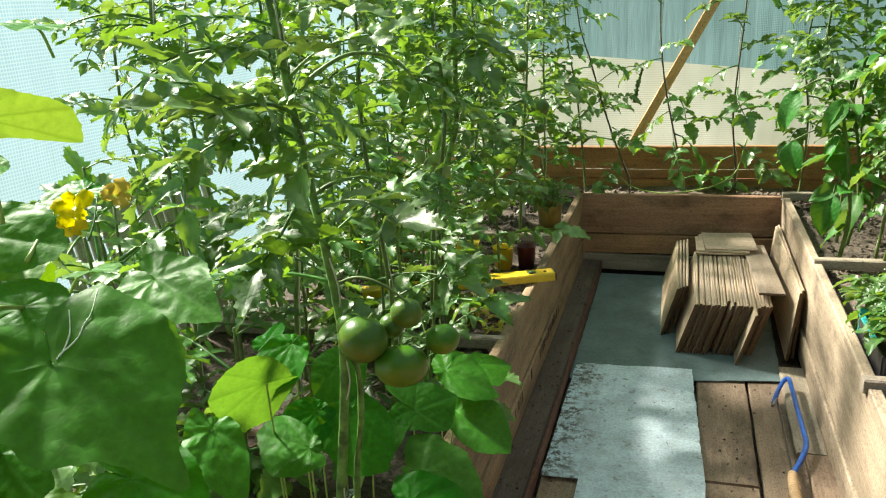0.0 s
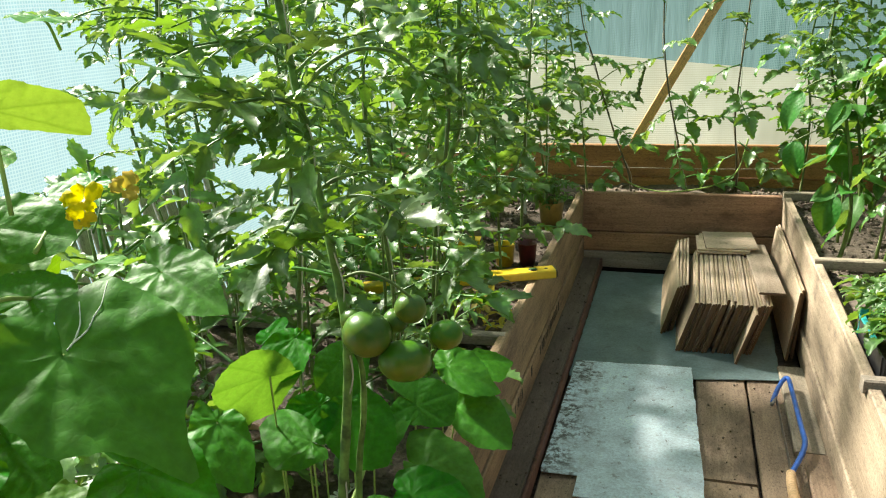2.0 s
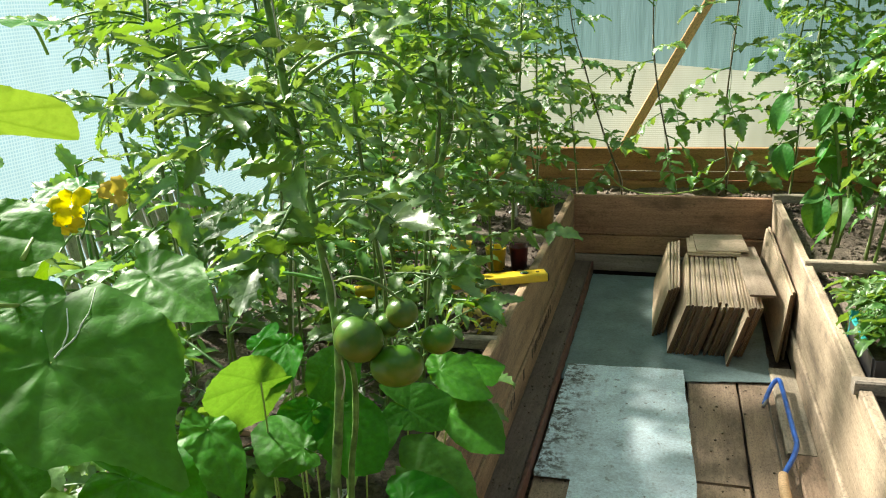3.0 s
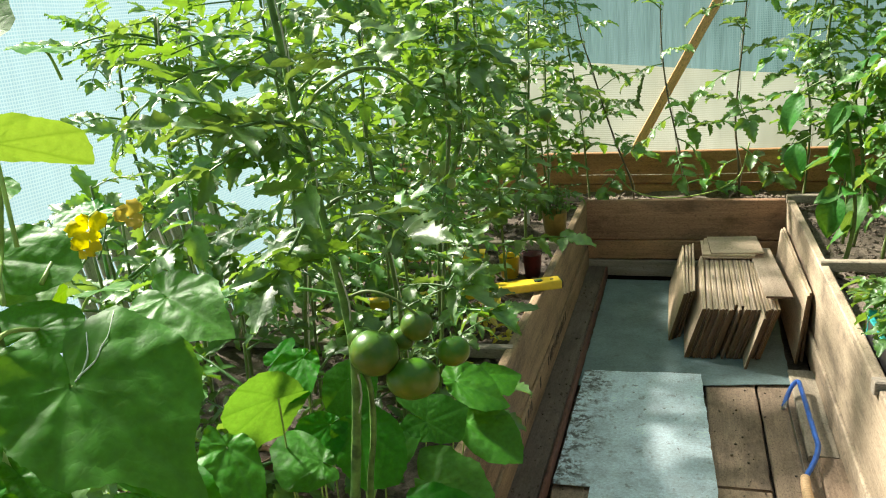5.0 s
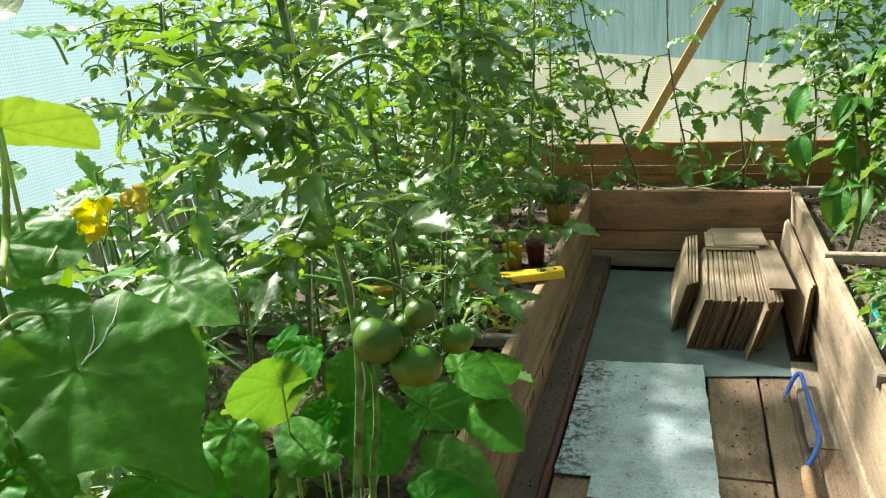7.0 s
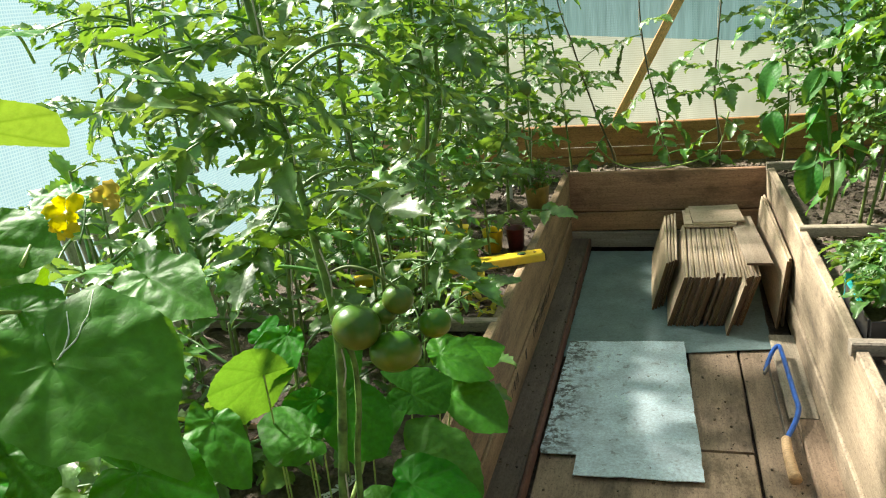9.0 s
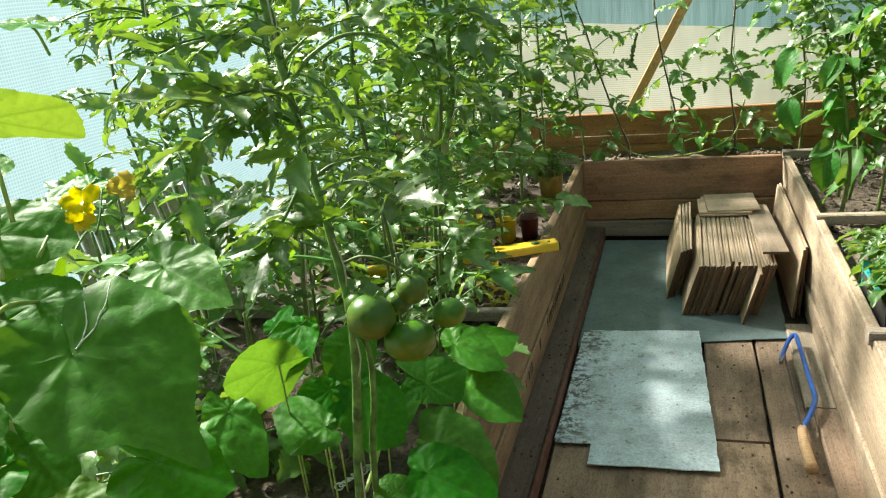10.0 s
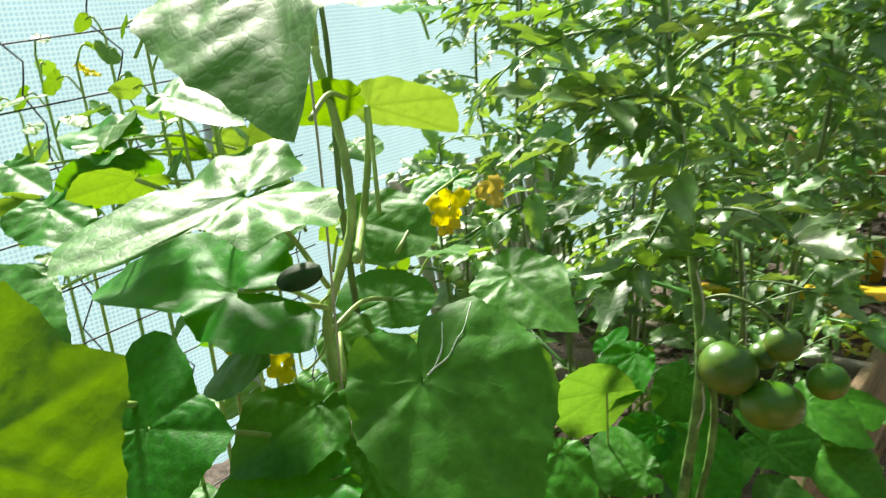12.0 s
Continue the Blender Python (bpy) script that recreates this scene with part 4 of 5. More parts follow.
for k, way in enumerate((((-0.553, 1.297, 1.243), (-0.591, 1.3, 1.262), (-0.639, 1.295, 1.267), (-0.71, 1.283, 1.257), (-0.773, 1.272, 1.225)), ((-0.534, 1.303, 1.199), (-0.512, 1.327, 1.225), (-0.473, 1.368, 1.248), (-0.429, 1.418, 1.238), (-0.399, 1.447, 1.201)), ((-0.525, 1.302, 1.045), (-0.499, 1.319, 1.06), (-0.467, 1.356, 1.063)), ((-0.52, 1.294, 0.934), (-0.56, 1.286, 0.972), (-0.613, 1.295, 0.982)))):
    part("branch", mesh_data("branch", *tube(way, 0.0042, 0.0022, 7, 6, 0.1, k), M_STEMPALE), front)
    for q in (0.55, 0.8, 1.0):
        at = point_on(smooth_line(way, 8), q)
        run = Vector(way[-1]) - Vector(way[-2])
        part("leaf", TOMLEAF[(3 * k + int(10 * q)) % 16], front, "", Matrix.Translation(at) @ pose(0, 0, 0, 0, 0, math.degrees(math.atan2(run.y, run.x)) - 90 + (1.0 - q) * 160) @ pose(0, 0, 0, -25, 10 * k - 15, 0) @ Matrix.Scale(0.11 + 0.03 * q, 4))
second = tomato_plant([(-0.66, 2.42, SOIL - 0.02), (-0.70, 2.40, 0.62), (-0.655, 2.38, 0.82), (-0.60, 2.36, 0.98), (-0.585, 2.33, 1.15), (-0.57, 2.30, 1.36), (-0.57, 2.3, 1.75)], 22, 0.30, 42, "staked tomato plant with pear-shaped green fruit", start=0.30, r=0.011, stem_mat=M_STEMPALE, young=24, favour=150)
for k in range(7):
    fruit(second, PEAR, (-0.590 - 0.018 * (k % 4) + 0.01 * (k // 4), 2.16 + 0.01 * (k % 3), 0.935 - 0.028 * (k // 4) - 0.012 * (k % 3)), 0.015, (12 * (k % 3), 10, 50 * k), "pale green pear-shaped tomato")
third = tomato_plant([(-0.62, 3.30, SOIL - 0.02), (-0.60, 3.28, 0.7), (-0.57, 3.26, 1.0), (-0.55, 3.22, 1.3)], 22, 0.29, 43, "staked tomato plant with green fruit beside the path", start=0.3, favour=120)
for at, r in (((-0.495, 3.12, 0.93), 0.035), ((-0.50, 3.14, 0.85), 0.020), ((-0.60, 3.10, 0.88), 0.022), ((-0.56, 3.12, 1.08), 0.024)):
    fruit(third, FRUIT[0], at, r, (10, 0, 0), "pale green tomato")
rng = np.random.default_rng(77)
for i, (bx, by) in enumerate(((-0.78, 1.62), (-0.62, 1.86), (-1.02, 1.62), (-1.30, 2.0), (-0.95, 1.98), (-1.32, 2.25), (-0.92, 2.60), (-1.28, 2.85), (-0.72, 2.90), (-1.0, 3.2), (-1.36, 3.5), (-0.82, 3.62), (-1.15, 3.85), (-0.60, 3.80), (-1.12, 1.95), (-0.64, 2.15), (-1.1, 2.5))):
    lean = rng.uniform(-0.12, 0.12, 2)
    h = rng.uniform(1.45, 1.85) if bx > -1.0 else rng.uniform(1.10, 1.30)
    pts = [(bx, by, SOIL - 0.02), (bx + lean[0] * 0.3, by + lean[1] * 0.4, 0.7), (bx + lean[0], by + lean[1] * 0.7, 1.05), (bx + lean[0] * 0.8, by + lean[1], 1.35), (bx + lean[0] * 1.4, by + lean[1] * 1.5, h)]
    tomato_plant(pts, 38 if by > 2.55 else 30 if bx > -1.0 else 18, rng.uniform(0.17, 0.24), 200 + i, "dense leafy tomato plant in the wide bed", start=0.13 if by > 2.1 else 0.30, r=0.0052, lift=(-22, 22), young=20)

for i, (bx, by, h, n, sz) in enumerate(((-0.60, 1.98, 0.78, 9, 0.25), (-0.72, 2.30, 0.85, 11, 0.26), (-0.80, 1.72, 0.80, 10, 0.26), (-0.92, 2.20, 0.85, 11, 0.26), (-0.78, 2.72, 0.80, 9, 0.26), (-0.98, 1.36, 0.95, 12, 0.26), (-1.15, 1.55, 0.95, 12, 0.27), (-0.85, 1.50, 0.72, 9, 0.23), (-1.0, 2.75, 0.85, 10, 0.26), (-0.62, 1.78, 0.72, 9, 0.22), (-0.74, 2.50, 0.78, 9, 0.23), (-0.70, 1.95, 0.80, 10, 0.23), (-0.86, 2.95, 0.8, 9, 0.23), (-1.15, 2.25, 0.75, 10, 0.26), (-1.25, 2.6, 0.75, 10, 0.26), (-1.1, 2.9, 0.75, 10, 0.26), (-0.70, 2.15, 0.95, 14, 0.25), (-1.05, 3.45, 0.95, 13, 0.26), (-1.3, 1.75, 1.0, 13, 0.29), (-0.60, 2.84, 1.0, 16, 0.24), (-0.88, 2.62, 1.1, 16, 0.27))):
    lean = rng.uniform(-0.05, 0.05, 2)
    pts = [(bx, by, SOIL - 0.02), (bx + lean[0] * 0.5, by + lean[1] * 0.5, SOIL + 0.45 * (h - SOIL)), (bx + lean[0], by + lean[1], h)]
    tomato_plant(pts, n, sz, 700 + i, "low bushy tomato plant on the shaded soil", start=0.10, r=0.0055, twine=False, group="low tomato plants", lift=(-10, 50))

# end bed: thin plants trained up
for i, (stem, n, sz) in enumerate((
        (((-0.235, 4.21, SOIL - 0.02), (-0.25, 4.20, 0.44), (-0.315, 4.20, 0.62), (-0.378, 4.20, 0.81), (-0.43, 4.20, 1.0), (-0.487, 4.20, 1.19), (-0.52, 4.2, 1.5)), 17, 0.25),
        (((0.022, 4.21, SOIL - 0.02), (0.015, 4.2, 0.40), (-0.02, 4.2, 0.60), (-0.07, 4.2, 0.83), (-0.10, 4.2, 1.05), (-0.109, 4.2, 1.27), (-0.10, 4.2, 1.6)), 14, 0.24),
        (((0.262, 4.21, SOIL - 0.02), (0.255, 4.2, 0.5), (0.235, 4.2, 0.70), (0.24, 4.2, 0.88), (0.255, 4.2, 1.08), (0.27, 4.2, 1.3), (0.30, 4.2, 1.6)), 18, 0.24),
        (((-0.655, 4.22, SOIL - 0.02), (-0.685, 4.2, 0.50), (-0.70, 4.2, 0.66), (-0.745, 4.2, 0.82), (-0.75, 4.2, 1.1), (-0.72, 4.2, 1.6)), 30, 0.24),
        (((-0.95, 4.2, SOIL - 0.02), (-0.93, 4.18, 0.8), (-0.91, 4.2, 1.2), (-0.90, 4.2, 1.7)), 28, 0.26),
        (((0.55, 4.22, SOIL - 0.02), (0.56, 4.2, 0.7), (0.53, 4.2, 1.0), (0.56, 4.2, 1.3), (0.58, 4.2, 1.7)), 30, 0.22),
        (((0.80, 4.2, SOIL - 0.02), (0.78, 4.2, 0.8), (0.76, 4.2, 1.2), (0.75, 4.2, 1.8)), 28, 0.24),
        (((-0.46, 4.25, SOIL - 0.02), (-0.50, 4.24, 0.8), (-0.56, 4.24, 1.2), (-0.58, 4.24, 1.7)), 20, 0.22),
        (((1.05, 4.2, SOIL - 0.02), (1.06, 4.2, 0.8), (1.05, 4.2, 1.8)), 26, 0.24))):
    grown = tomato_plant(stem, n, sz, 300 + i, "thin young tomato plant trained up in the end bed", start=0.20, r=0.0055, stem_mat=M_STEMDARK if i < 3 else M_STEM, group="plants of the end bed", lift=(-32, 30), pool=TOMBROAD)
    if i == 0:
        part("hanging_truss", mesh_data("hanging_truss", *tube([(-0.185, 4.2, 0.965), (-0.195, 4.195, 0.935), (-0.205, 4.19, 0.895), (-0.215, 4.19, 0.845), (-0.222, 4.19, 0.805)], 0.007, 0.012, 9, 8, 0.45, 3), M_STEM), grown, "withered hanging flower truss")
        part("truss_stalk", mesh_data("truss_stalk", *tube([(-0.40, 4.2, 0.90), (-0.32, 4.2, 0.955), (-0.24, 4.2, 0.975), (-0.185, 4.2, 0.965)], 0.003, 0.0025, 6), M_STEM), grown)
runner = thing("fallen_shoot", (0.05, 4.2, SOIL), "thin pale shoot lying along the end bed", "shoot")
part("stem", mesh_data("shoot", *tube([(-0.33, 4.2, 0.50), (-0.24, 4.17, 0.40), (-0.10, 4.15, 0.365), (0.03, 4.16, 0.37), (0.16, 4.17, 0.40), (0.26, 4.18, 0.47), (0.30, 4.2, 0.62)], 0.004, 0.004, 6), M_STEM2), runner)
line_string = thing("guide_string", (0, 4.12, 0.44), "thin pale string stretched along the end board", "string")
part("string", mesh_data("guide", *tube([(-0.52, 4.30, 0.455), (0.1, 4.30, 0.45), (0.55, 4.30, 0.458)], 0.0012, 0.0012, 5), M_TWINE), line_string)


# ---- right bed ----
def blade_data(name, mat, seed, width=0.42, droop=0.5):
    """Simple oval pointed leaf of unit length with side veins; stalk at the origin, tip along +y."""
    rng = np.random.default_rng(seed)
    n, us = 14, np.linspace(-1, 1, 9)
    verts, vein, faces = [], [], []
    for i in range(n + 1):
        s = i / n
        wv = width * 0.5 * (math.sin(math.pi * (0.02 + 0.98 * s) ** 0.8) ** 0.8 if 0 < s < 1 else 0.02)
        for u in us:
            z = 0.25 * abs(u) * wv - droop * s * s * 0.5 + 0.015 * abs(math.sin(math.pi * (s * 7 - 2 * abs(u)))) * abs(u) + 0.03 * math.sin(6 * s + seed + 2 * u)
            verts.append((u * wv + 0.06 * math.sin(2 * s + seed) * s, s * (1 - 0.15 * droop * s), z))
            vein.append(max(math.exp(-(u / 0.12) ** 2), 0.5 * math.exp(-(((s * 7 - 2 * abs(u) + 0.5) % 1 - 0.5) / 0.14) ** 2)))
    for i in range(n):
        for k in range(8):
            a = i * 9 + k
            faces.append((a, a + 1, a + 10, a + 9))
    return mesh_data(name, verts, faces, mat, True, vein)


PEPPER = [blade_data("pepper_leaf", M_PEPPER, s, 0.50 + 0.06 * (s % 3), 0.3 + 0.25 * (s % 3)) for s in range(5)]
for i, (bx, by, h, n, sz) in enumerate(((0.54, 3.14, 0.92, 11, 0.18), (0.62, 3.42, 1.05, 12, 0.17), (0.78, 3.85, 1.1, 18, 0.14))):
    pts = [(bx, by, SOIL - 0.02), (bx + 0.03, by + 0.01, 0.52), (bx + 0.01, by, 0.72), (bx - 0.02, by + 0.02, 0.92), (bx + 0.01, by, h)]
    pepper = tomato_plant(pts, n, 0.84 * sz, 400 + i, "pepper plant with broad drooping leaves in the pepper bed", start=0.22, r=0.008, group="pepper plants", twine=False, pool=PEPPER, category="pepper plant", name="pepper_plant", lift=(-60, 15), favour=100)
    if i == 0:
        for k, (a, tip) in enumerate((((0.389, 3.256, 0.957), (0.33, 3.178, 0.798)), ((0.38, 3.231, 0.783), (0.384, 3.141, 0.644)), ((0.504, 3.097, 0.623), (0.435, 3.017, 0.478)), ((0.526, 3.12, 0.647), (0.404, 3.077, 0.606)), ((0.499, 3.204, 0.787), (0.55, 3.116, 0.648)))):
            part("leaf", PEPPER[k % 5], pepper, "large drooping leaf", leaf_pose(a, tip, (-0.45 + 0.1 * k, -0.7, 0.5), 0.85))
            stalk = [(bx - 0.01, by + 0.01, a[2] + 0.03), tuple((Vector(a) + Vector((bx - 0.01, by + 0.01, a[2] + 0.09))) / 2), a]
            part("stalk", mesh_data("stalk", *tube(stalk, 0.0028, 0.002, 6), M_STEM), pepper)
for i, (bx, by) in enumerate(((0.74, 2.95), (0.90, 3.15), (1.05, 3.45), (0.95, 3.9), (1.2, 2.9), (0.84, 3.6), (0.70, 3.30), (0.60, 3.48), (0.66, 3.05))):
    lean = 0.10 * math.sin(2.4 * i + 1)
    pts = [(bx, by, SOIL - 0.02), (bx + 0.02 + lean * 0.3, by, 0.7), (bx - 0.02 + lean * 0.8, by + 0.02, 1.05), (bx + lean, by, 1.35), (bx + 0.01 + 1.5 * lean, by, 1.75)]
    tomato_plant(pts, 38, 0.19, 500 + i, "leafy tomato plant in the pepper bed", start=0.22, r=0.0058, group="tomato plants of the pepper bed", pool=TOMBROAD, young=24)
for i, (bx, by, h) in enumerate(((0.56, 2.36, 0.52), (0.62, 2.62, 0.50), (0.66, 2.28, 0.52), (0.70, 2.43, 0.54), (0.60, 2.45, 0.55), (0.68, 2.38, 0.58))):
    pts = [(bx, by, SOIL + 0.05), (bx + 0.01, by, h - 0.06), (bx, by + 0.01, h)]
    tomato_plant(pts, 11, 0.18, 560 + i, "young tomato seedling in the pepper bed", start=0.4, r=0.003, group="seedlings of the pepper bed", twine=False, category="seedling", name="seedling")
for i in range(5):
    w = 1.3 * i
    bx, by = -0.525 + 0.02 * math.cos(w), 3.49 + 0.02 * math.sin(w)
    tomato_plant([(bx, by, SOIL + 0.09), (bx + 0.02 * math.cos(w), by, SOIL + 0.19), (bx + 0.06 * math.cos(w), by - 0.02, SOIL + 0.25)], 8, 0.075, 600 + i, "wilting seedling in the amber cup", start=0.3, r=0.0022, group="seedlings in the cup", twine=False, category="seedling", name="seedling")

# ---- cucumbers: foreground left ----
cuke = thing("cucumber_plant", (-0.60, 0.78, SOIL), "large cucumber vine with broad rough leaves", "cucumber plant", "cucumber plants")
part("stem", mesh_data("vine", *tube([(-0.53, 0.67, SOIL - 0.02), (-0.54, 0.68, 0.70), (-0.547, 0.684, 0.913), (-0.563, 0.704, 0.953), (-0.584, 0.711, 0.988), (-0.605, 0.727, 1.043), (-0.607, 0.733, 1.071), (-0.61, 0.757, 1.103), (-0.616, 0.781, 1.139), (-0.631, 0.796, 1.188), (-0.644, 0.8, 1.234), (-0.658, 0.8, 1.285), (-0.666, 0.807, 1.325), (-0.67, 0.81, 1.6)], 0.0055, 0.0042, 8, 8, 0.12), M_STEM2), cuke)


part("side_shoot", mesh_data("side_shoot", *tube([(-0.616, 0.781, 1.10), (-0.687, 0.859, 1.106), (-0.688, 0.872, 1.143), (-0.689, 0.884, 1.189), (-0.691, 0.889, 1.224)], 0.0045, 0.0036, 8, 6, 0.1), M_STEM2), cuke)
part("side_shoot", mesh_data("side_shoot", *tube([(-0.64, 0.80, 0.9), (-0.654, 0.805, 1.11), (-0.663, 0.813, 1.159), (-0.678, 0.83, 1.228), (-0.681, 0.835, 1.303), (-0.692, 0.838, 1.4)], 0.0036, 0.0026, 8, 6, 0.1), M_STEM), cuke)


def cuke_leaf(parent, a, tip, normal, mat, node, lobes, notch=180, droop=0.09, fold=0.0, r=0.0022):
    """A leaf on its stalk; node is where the stalk leaves the vine."""
    SEED[0] += 1
    ob = part("leaf", palmate_data("cucumber_leaf", mat, SEED[0], lobes, notch, droop=droop, fold=fold), parent, "", leaf_pose(a, tip, normal))
    if node:
        a, node = Vector(a), Vector(node)
        mid = (a + node) / 2 + Vector((0, 0, 0.012))
        part("stalk", mesh_data("stalk", *tube([node, mid, a], r * 1.2, r, 7), M_STEM2), parent)
    return ob


# the large leaf in front, folded along its middle
large = cuke_leaf(cuke, (-0.450, 0.682, 1.062), (-0.310, 0.665, 0.980), (0.42, -0.42, 0.80), M_CUKE, (-0.605, 0.75, 0.92), ((-115, 0.51), (-57, 0.6), (-22, 0.63), (-4, 0.69), (15, 0.6), (50, 0.52), (92, 0.38), (153, 0.37), (178, 0.32)), notch=-150, droop=0.10, fold=-0.05)
for a, tip, normal, mat, node, lobes in (
    ((-0.599, 0.658, 1.192), (-0.645, 0.516, 1.167), (0.15, -0.22, 0.96), M_CUKE, (-0.606, 0.735, 1.09), ((-153, 0.46), (-111, 0.65), (-70, 0.5), (-23, 0.32), (-14, 0.83), (22, 0.88), (53, 0.46), (133, 0.57))),
    ((-0.496, 0.640, 1.361), (-0.388, 0.534, 1.275), (0.08, -0.58, 0.81), M_CUKE, (-0.6, 0.735, 1.31), ((-133, 0.41), (-34, 0.84), (-15, 0.49), (-6, 0.75), (12, 0.77), (75, 0.56), (112, 0.49), (172, 0.77))),
    ((-0.648, 0.669, 1.099), (-0.850, 0.624, 1.090), (0.05, -0.42, 0.91), M_CUKE, (-0.606, 0.735, 1.07), ((-153, 0.65), (-138, 0.48), (-39, 0.23), (-15, 0.63), (17, 0.88), (36, 0.66), (163, 0.29))),
    ((-0.499, 0.405, 1.136), (-0.457, 0.479, 1.167), (-0.63, 0.58, -0.52), M_CUKE_YOUNG_LIT, (-0.66, 0.6, 1.02), ((-158, 0.36), (-115, 0.7), (-74, 0.84), (-50, 0.94), (-20, 0.86), (20, 0.74), (54, 0.97), (84, 0.8))),
    ((-0.594, 0.542, 1.048), (-0.538, 0.576, 1.048), (0.30, -0.50, 0.81), M_CUKE, (-0.607, 0.755, 0.9), ((-131, 1.01), (-113, 1.32), (-96, 1.28), (-49, 0.64), (48, 0.99), (73, 1.26), (93, 0.69), (179, 0.33))),
    ((-0.574, 0.685, 1.007), (-0.614, 0.605, 0.969), (0.20, -0.50, 0.84), M_CUKE, (-0.59, 0.72, 0.95), ((-176, 0.23), (-97, 0.44), (-54, 0.66), (-23, 0.79), (47, 0.74), (66, 0.34))),
    ((-0.627, 0.831, 1.041), (-0.598, 0.863, 1.053), (0.20, -0.50, 0.84), M_CUKE, (-0.606, 0.735, 1.05), ((-158, 1.45), (-128, 1.4), (-67, 0.87), (28, 1.06), (70, 1.05), (107, 0.8), (172, 1.17))),
    ((-0.620, 1.029, 1.001), (-0.505, 0.995, 0.971), (0.10, -0.45, 0.89), M_CUKE, (-0.61, 0.92, 0.86), ((-145, 0.41), (-55, 0.53), (-15, 0.69), (54, 0.52), (83, 0.48), (125, 0.43))),
    ((-0.738, 0.646, 1.198), (-0.790, 0.603, 1.186), (-0.62, 0.62, 0.48), M_CUKE_YOUNG_LIT, (-0.7, 0.75, 1.1), ((-88, 0.13), (-32, 0.6), (28, 0.64), (104, 0.31), (161, 0.47))),
    ((-0.632, 0.808, 1.246), (-0.683, 0.771, 1.228), (-0.62, 0.62, 0.48), M_CUKE_YOUNG_LIT, (-0.6, 0.735, 1.24), ((-95, 0.36), (-49, 0.59), (22, 0.64), (61, 0.42), (142, 0.27))),
    ((-0.690, 0.890, 1.224), (-0.635, 0.974, 1.186), (-0.62, 0.62, 0.48), M_CUKE_YOUNG_LIT, (-0.66, 0.86, 1.12), ((-24, 0.37), (-8, 0.69), (26, 0.82), (51, 0.54), (99, 0.32))),
    ((-0.594, 0.659, 1.079), (-0.684, 0.634, 1.017), (-0.20, -0.76, 0.61), M_CUKE, (-0.606, 0.735, 1.07), ((-134, 0.15), (-56, 0.44), (-30, 0.65), (16, 0.3), (42, 0.1))),
    ((-0.529, 0.650, 0.968), (-0.620, 0.577, 0.946), (0.10, -0.40, 0.91), M_CUKE, (-0.58, 0.715, 0.9), ((-138, 0.27), (-77, 0.44), (-26, 0.72), (24, 0.76), (99, 0.22))),
    ((-0.702, 0.872, 1.101), (-0.612, 0.890, 1.092), (0.20, -0.60, 0.77), M_CUKE, (-0.63, 0.8, 1.08), ((-108, 0.46), (-68, 0.59), (-25, 0.85), (14, 0.99), (56, 0.55))),
    ((-0.671, 0.994, 1.123), (-0.693, 0.934, 1.099), (0.10, -0.40, 0.91), M_CUKE, (-0.64, 0.86, 1.08), ((-103, 0.44), (-53, 0.48), (-24, 0.79), (59, 0.66), (127, 0.33))),
    ((-0.642, 0.771, 1.023), (-0.588, 0.759, 1.000), (0.20, -0.60, 0.77), M_CUKE_YOUNG_LIT, (-0.6, 0.735, 1.0), ((-146, 0.42), (-75, 0.57), (34, 0.9), (123, 0.39))),
    ((-0.477, 0.901, 0.876), (-0.414, 0.859, 0.826), (0.35, -0.45, 0.82), M_CUKE, (-0.607, 0.76, 0.74), ((-99, 0.26), (-29, 0.51), (14, 0.87), (44, 0.68), (98, 0.36), (169, 0.39))),
    ((-0.476, 0.770, 0.898), (-0.396, 0.775, 0.877), (0.25, -0.50, 0.83), M_CUKE, (-0.607, 0.76, 0.7), ((-170, 0.66), (-110, 0.5), (-61, 0.64), (15, 0.93), (67, 0.79), (133, 0.63))),
    ((-0.545, 0.698, 0.961), (-0.495, 0.681, 0.936), (0.25, -0.50, 0.83), M_CUKE, (-0.607, 0.76, 0.72), ((-174, 0.53), (-71, 0.34), (-18, 1.03), (20, 1.02), (78, 0.79))),
):
    cuke_leaf(cuke, a, tip, normal, mat, node, lobes)
far = thing("cucumber_plant", (-0.95, 0.95, SOIL), "cucumber vine climbing the wire trellis", "cucumber plant", "cucumber plants")
part("stem", mesh_data("vine", *tube([(-0.95, 0.95, SOIL - 0.02), (-0.97, 0.93, 0.7), (-0.98, 0.92, 1.0), (-1.0, 0.9, 1.25), (-1.02, 0.9, 1.6)], 0.006, 0.004, 8), M_STEM2), far)
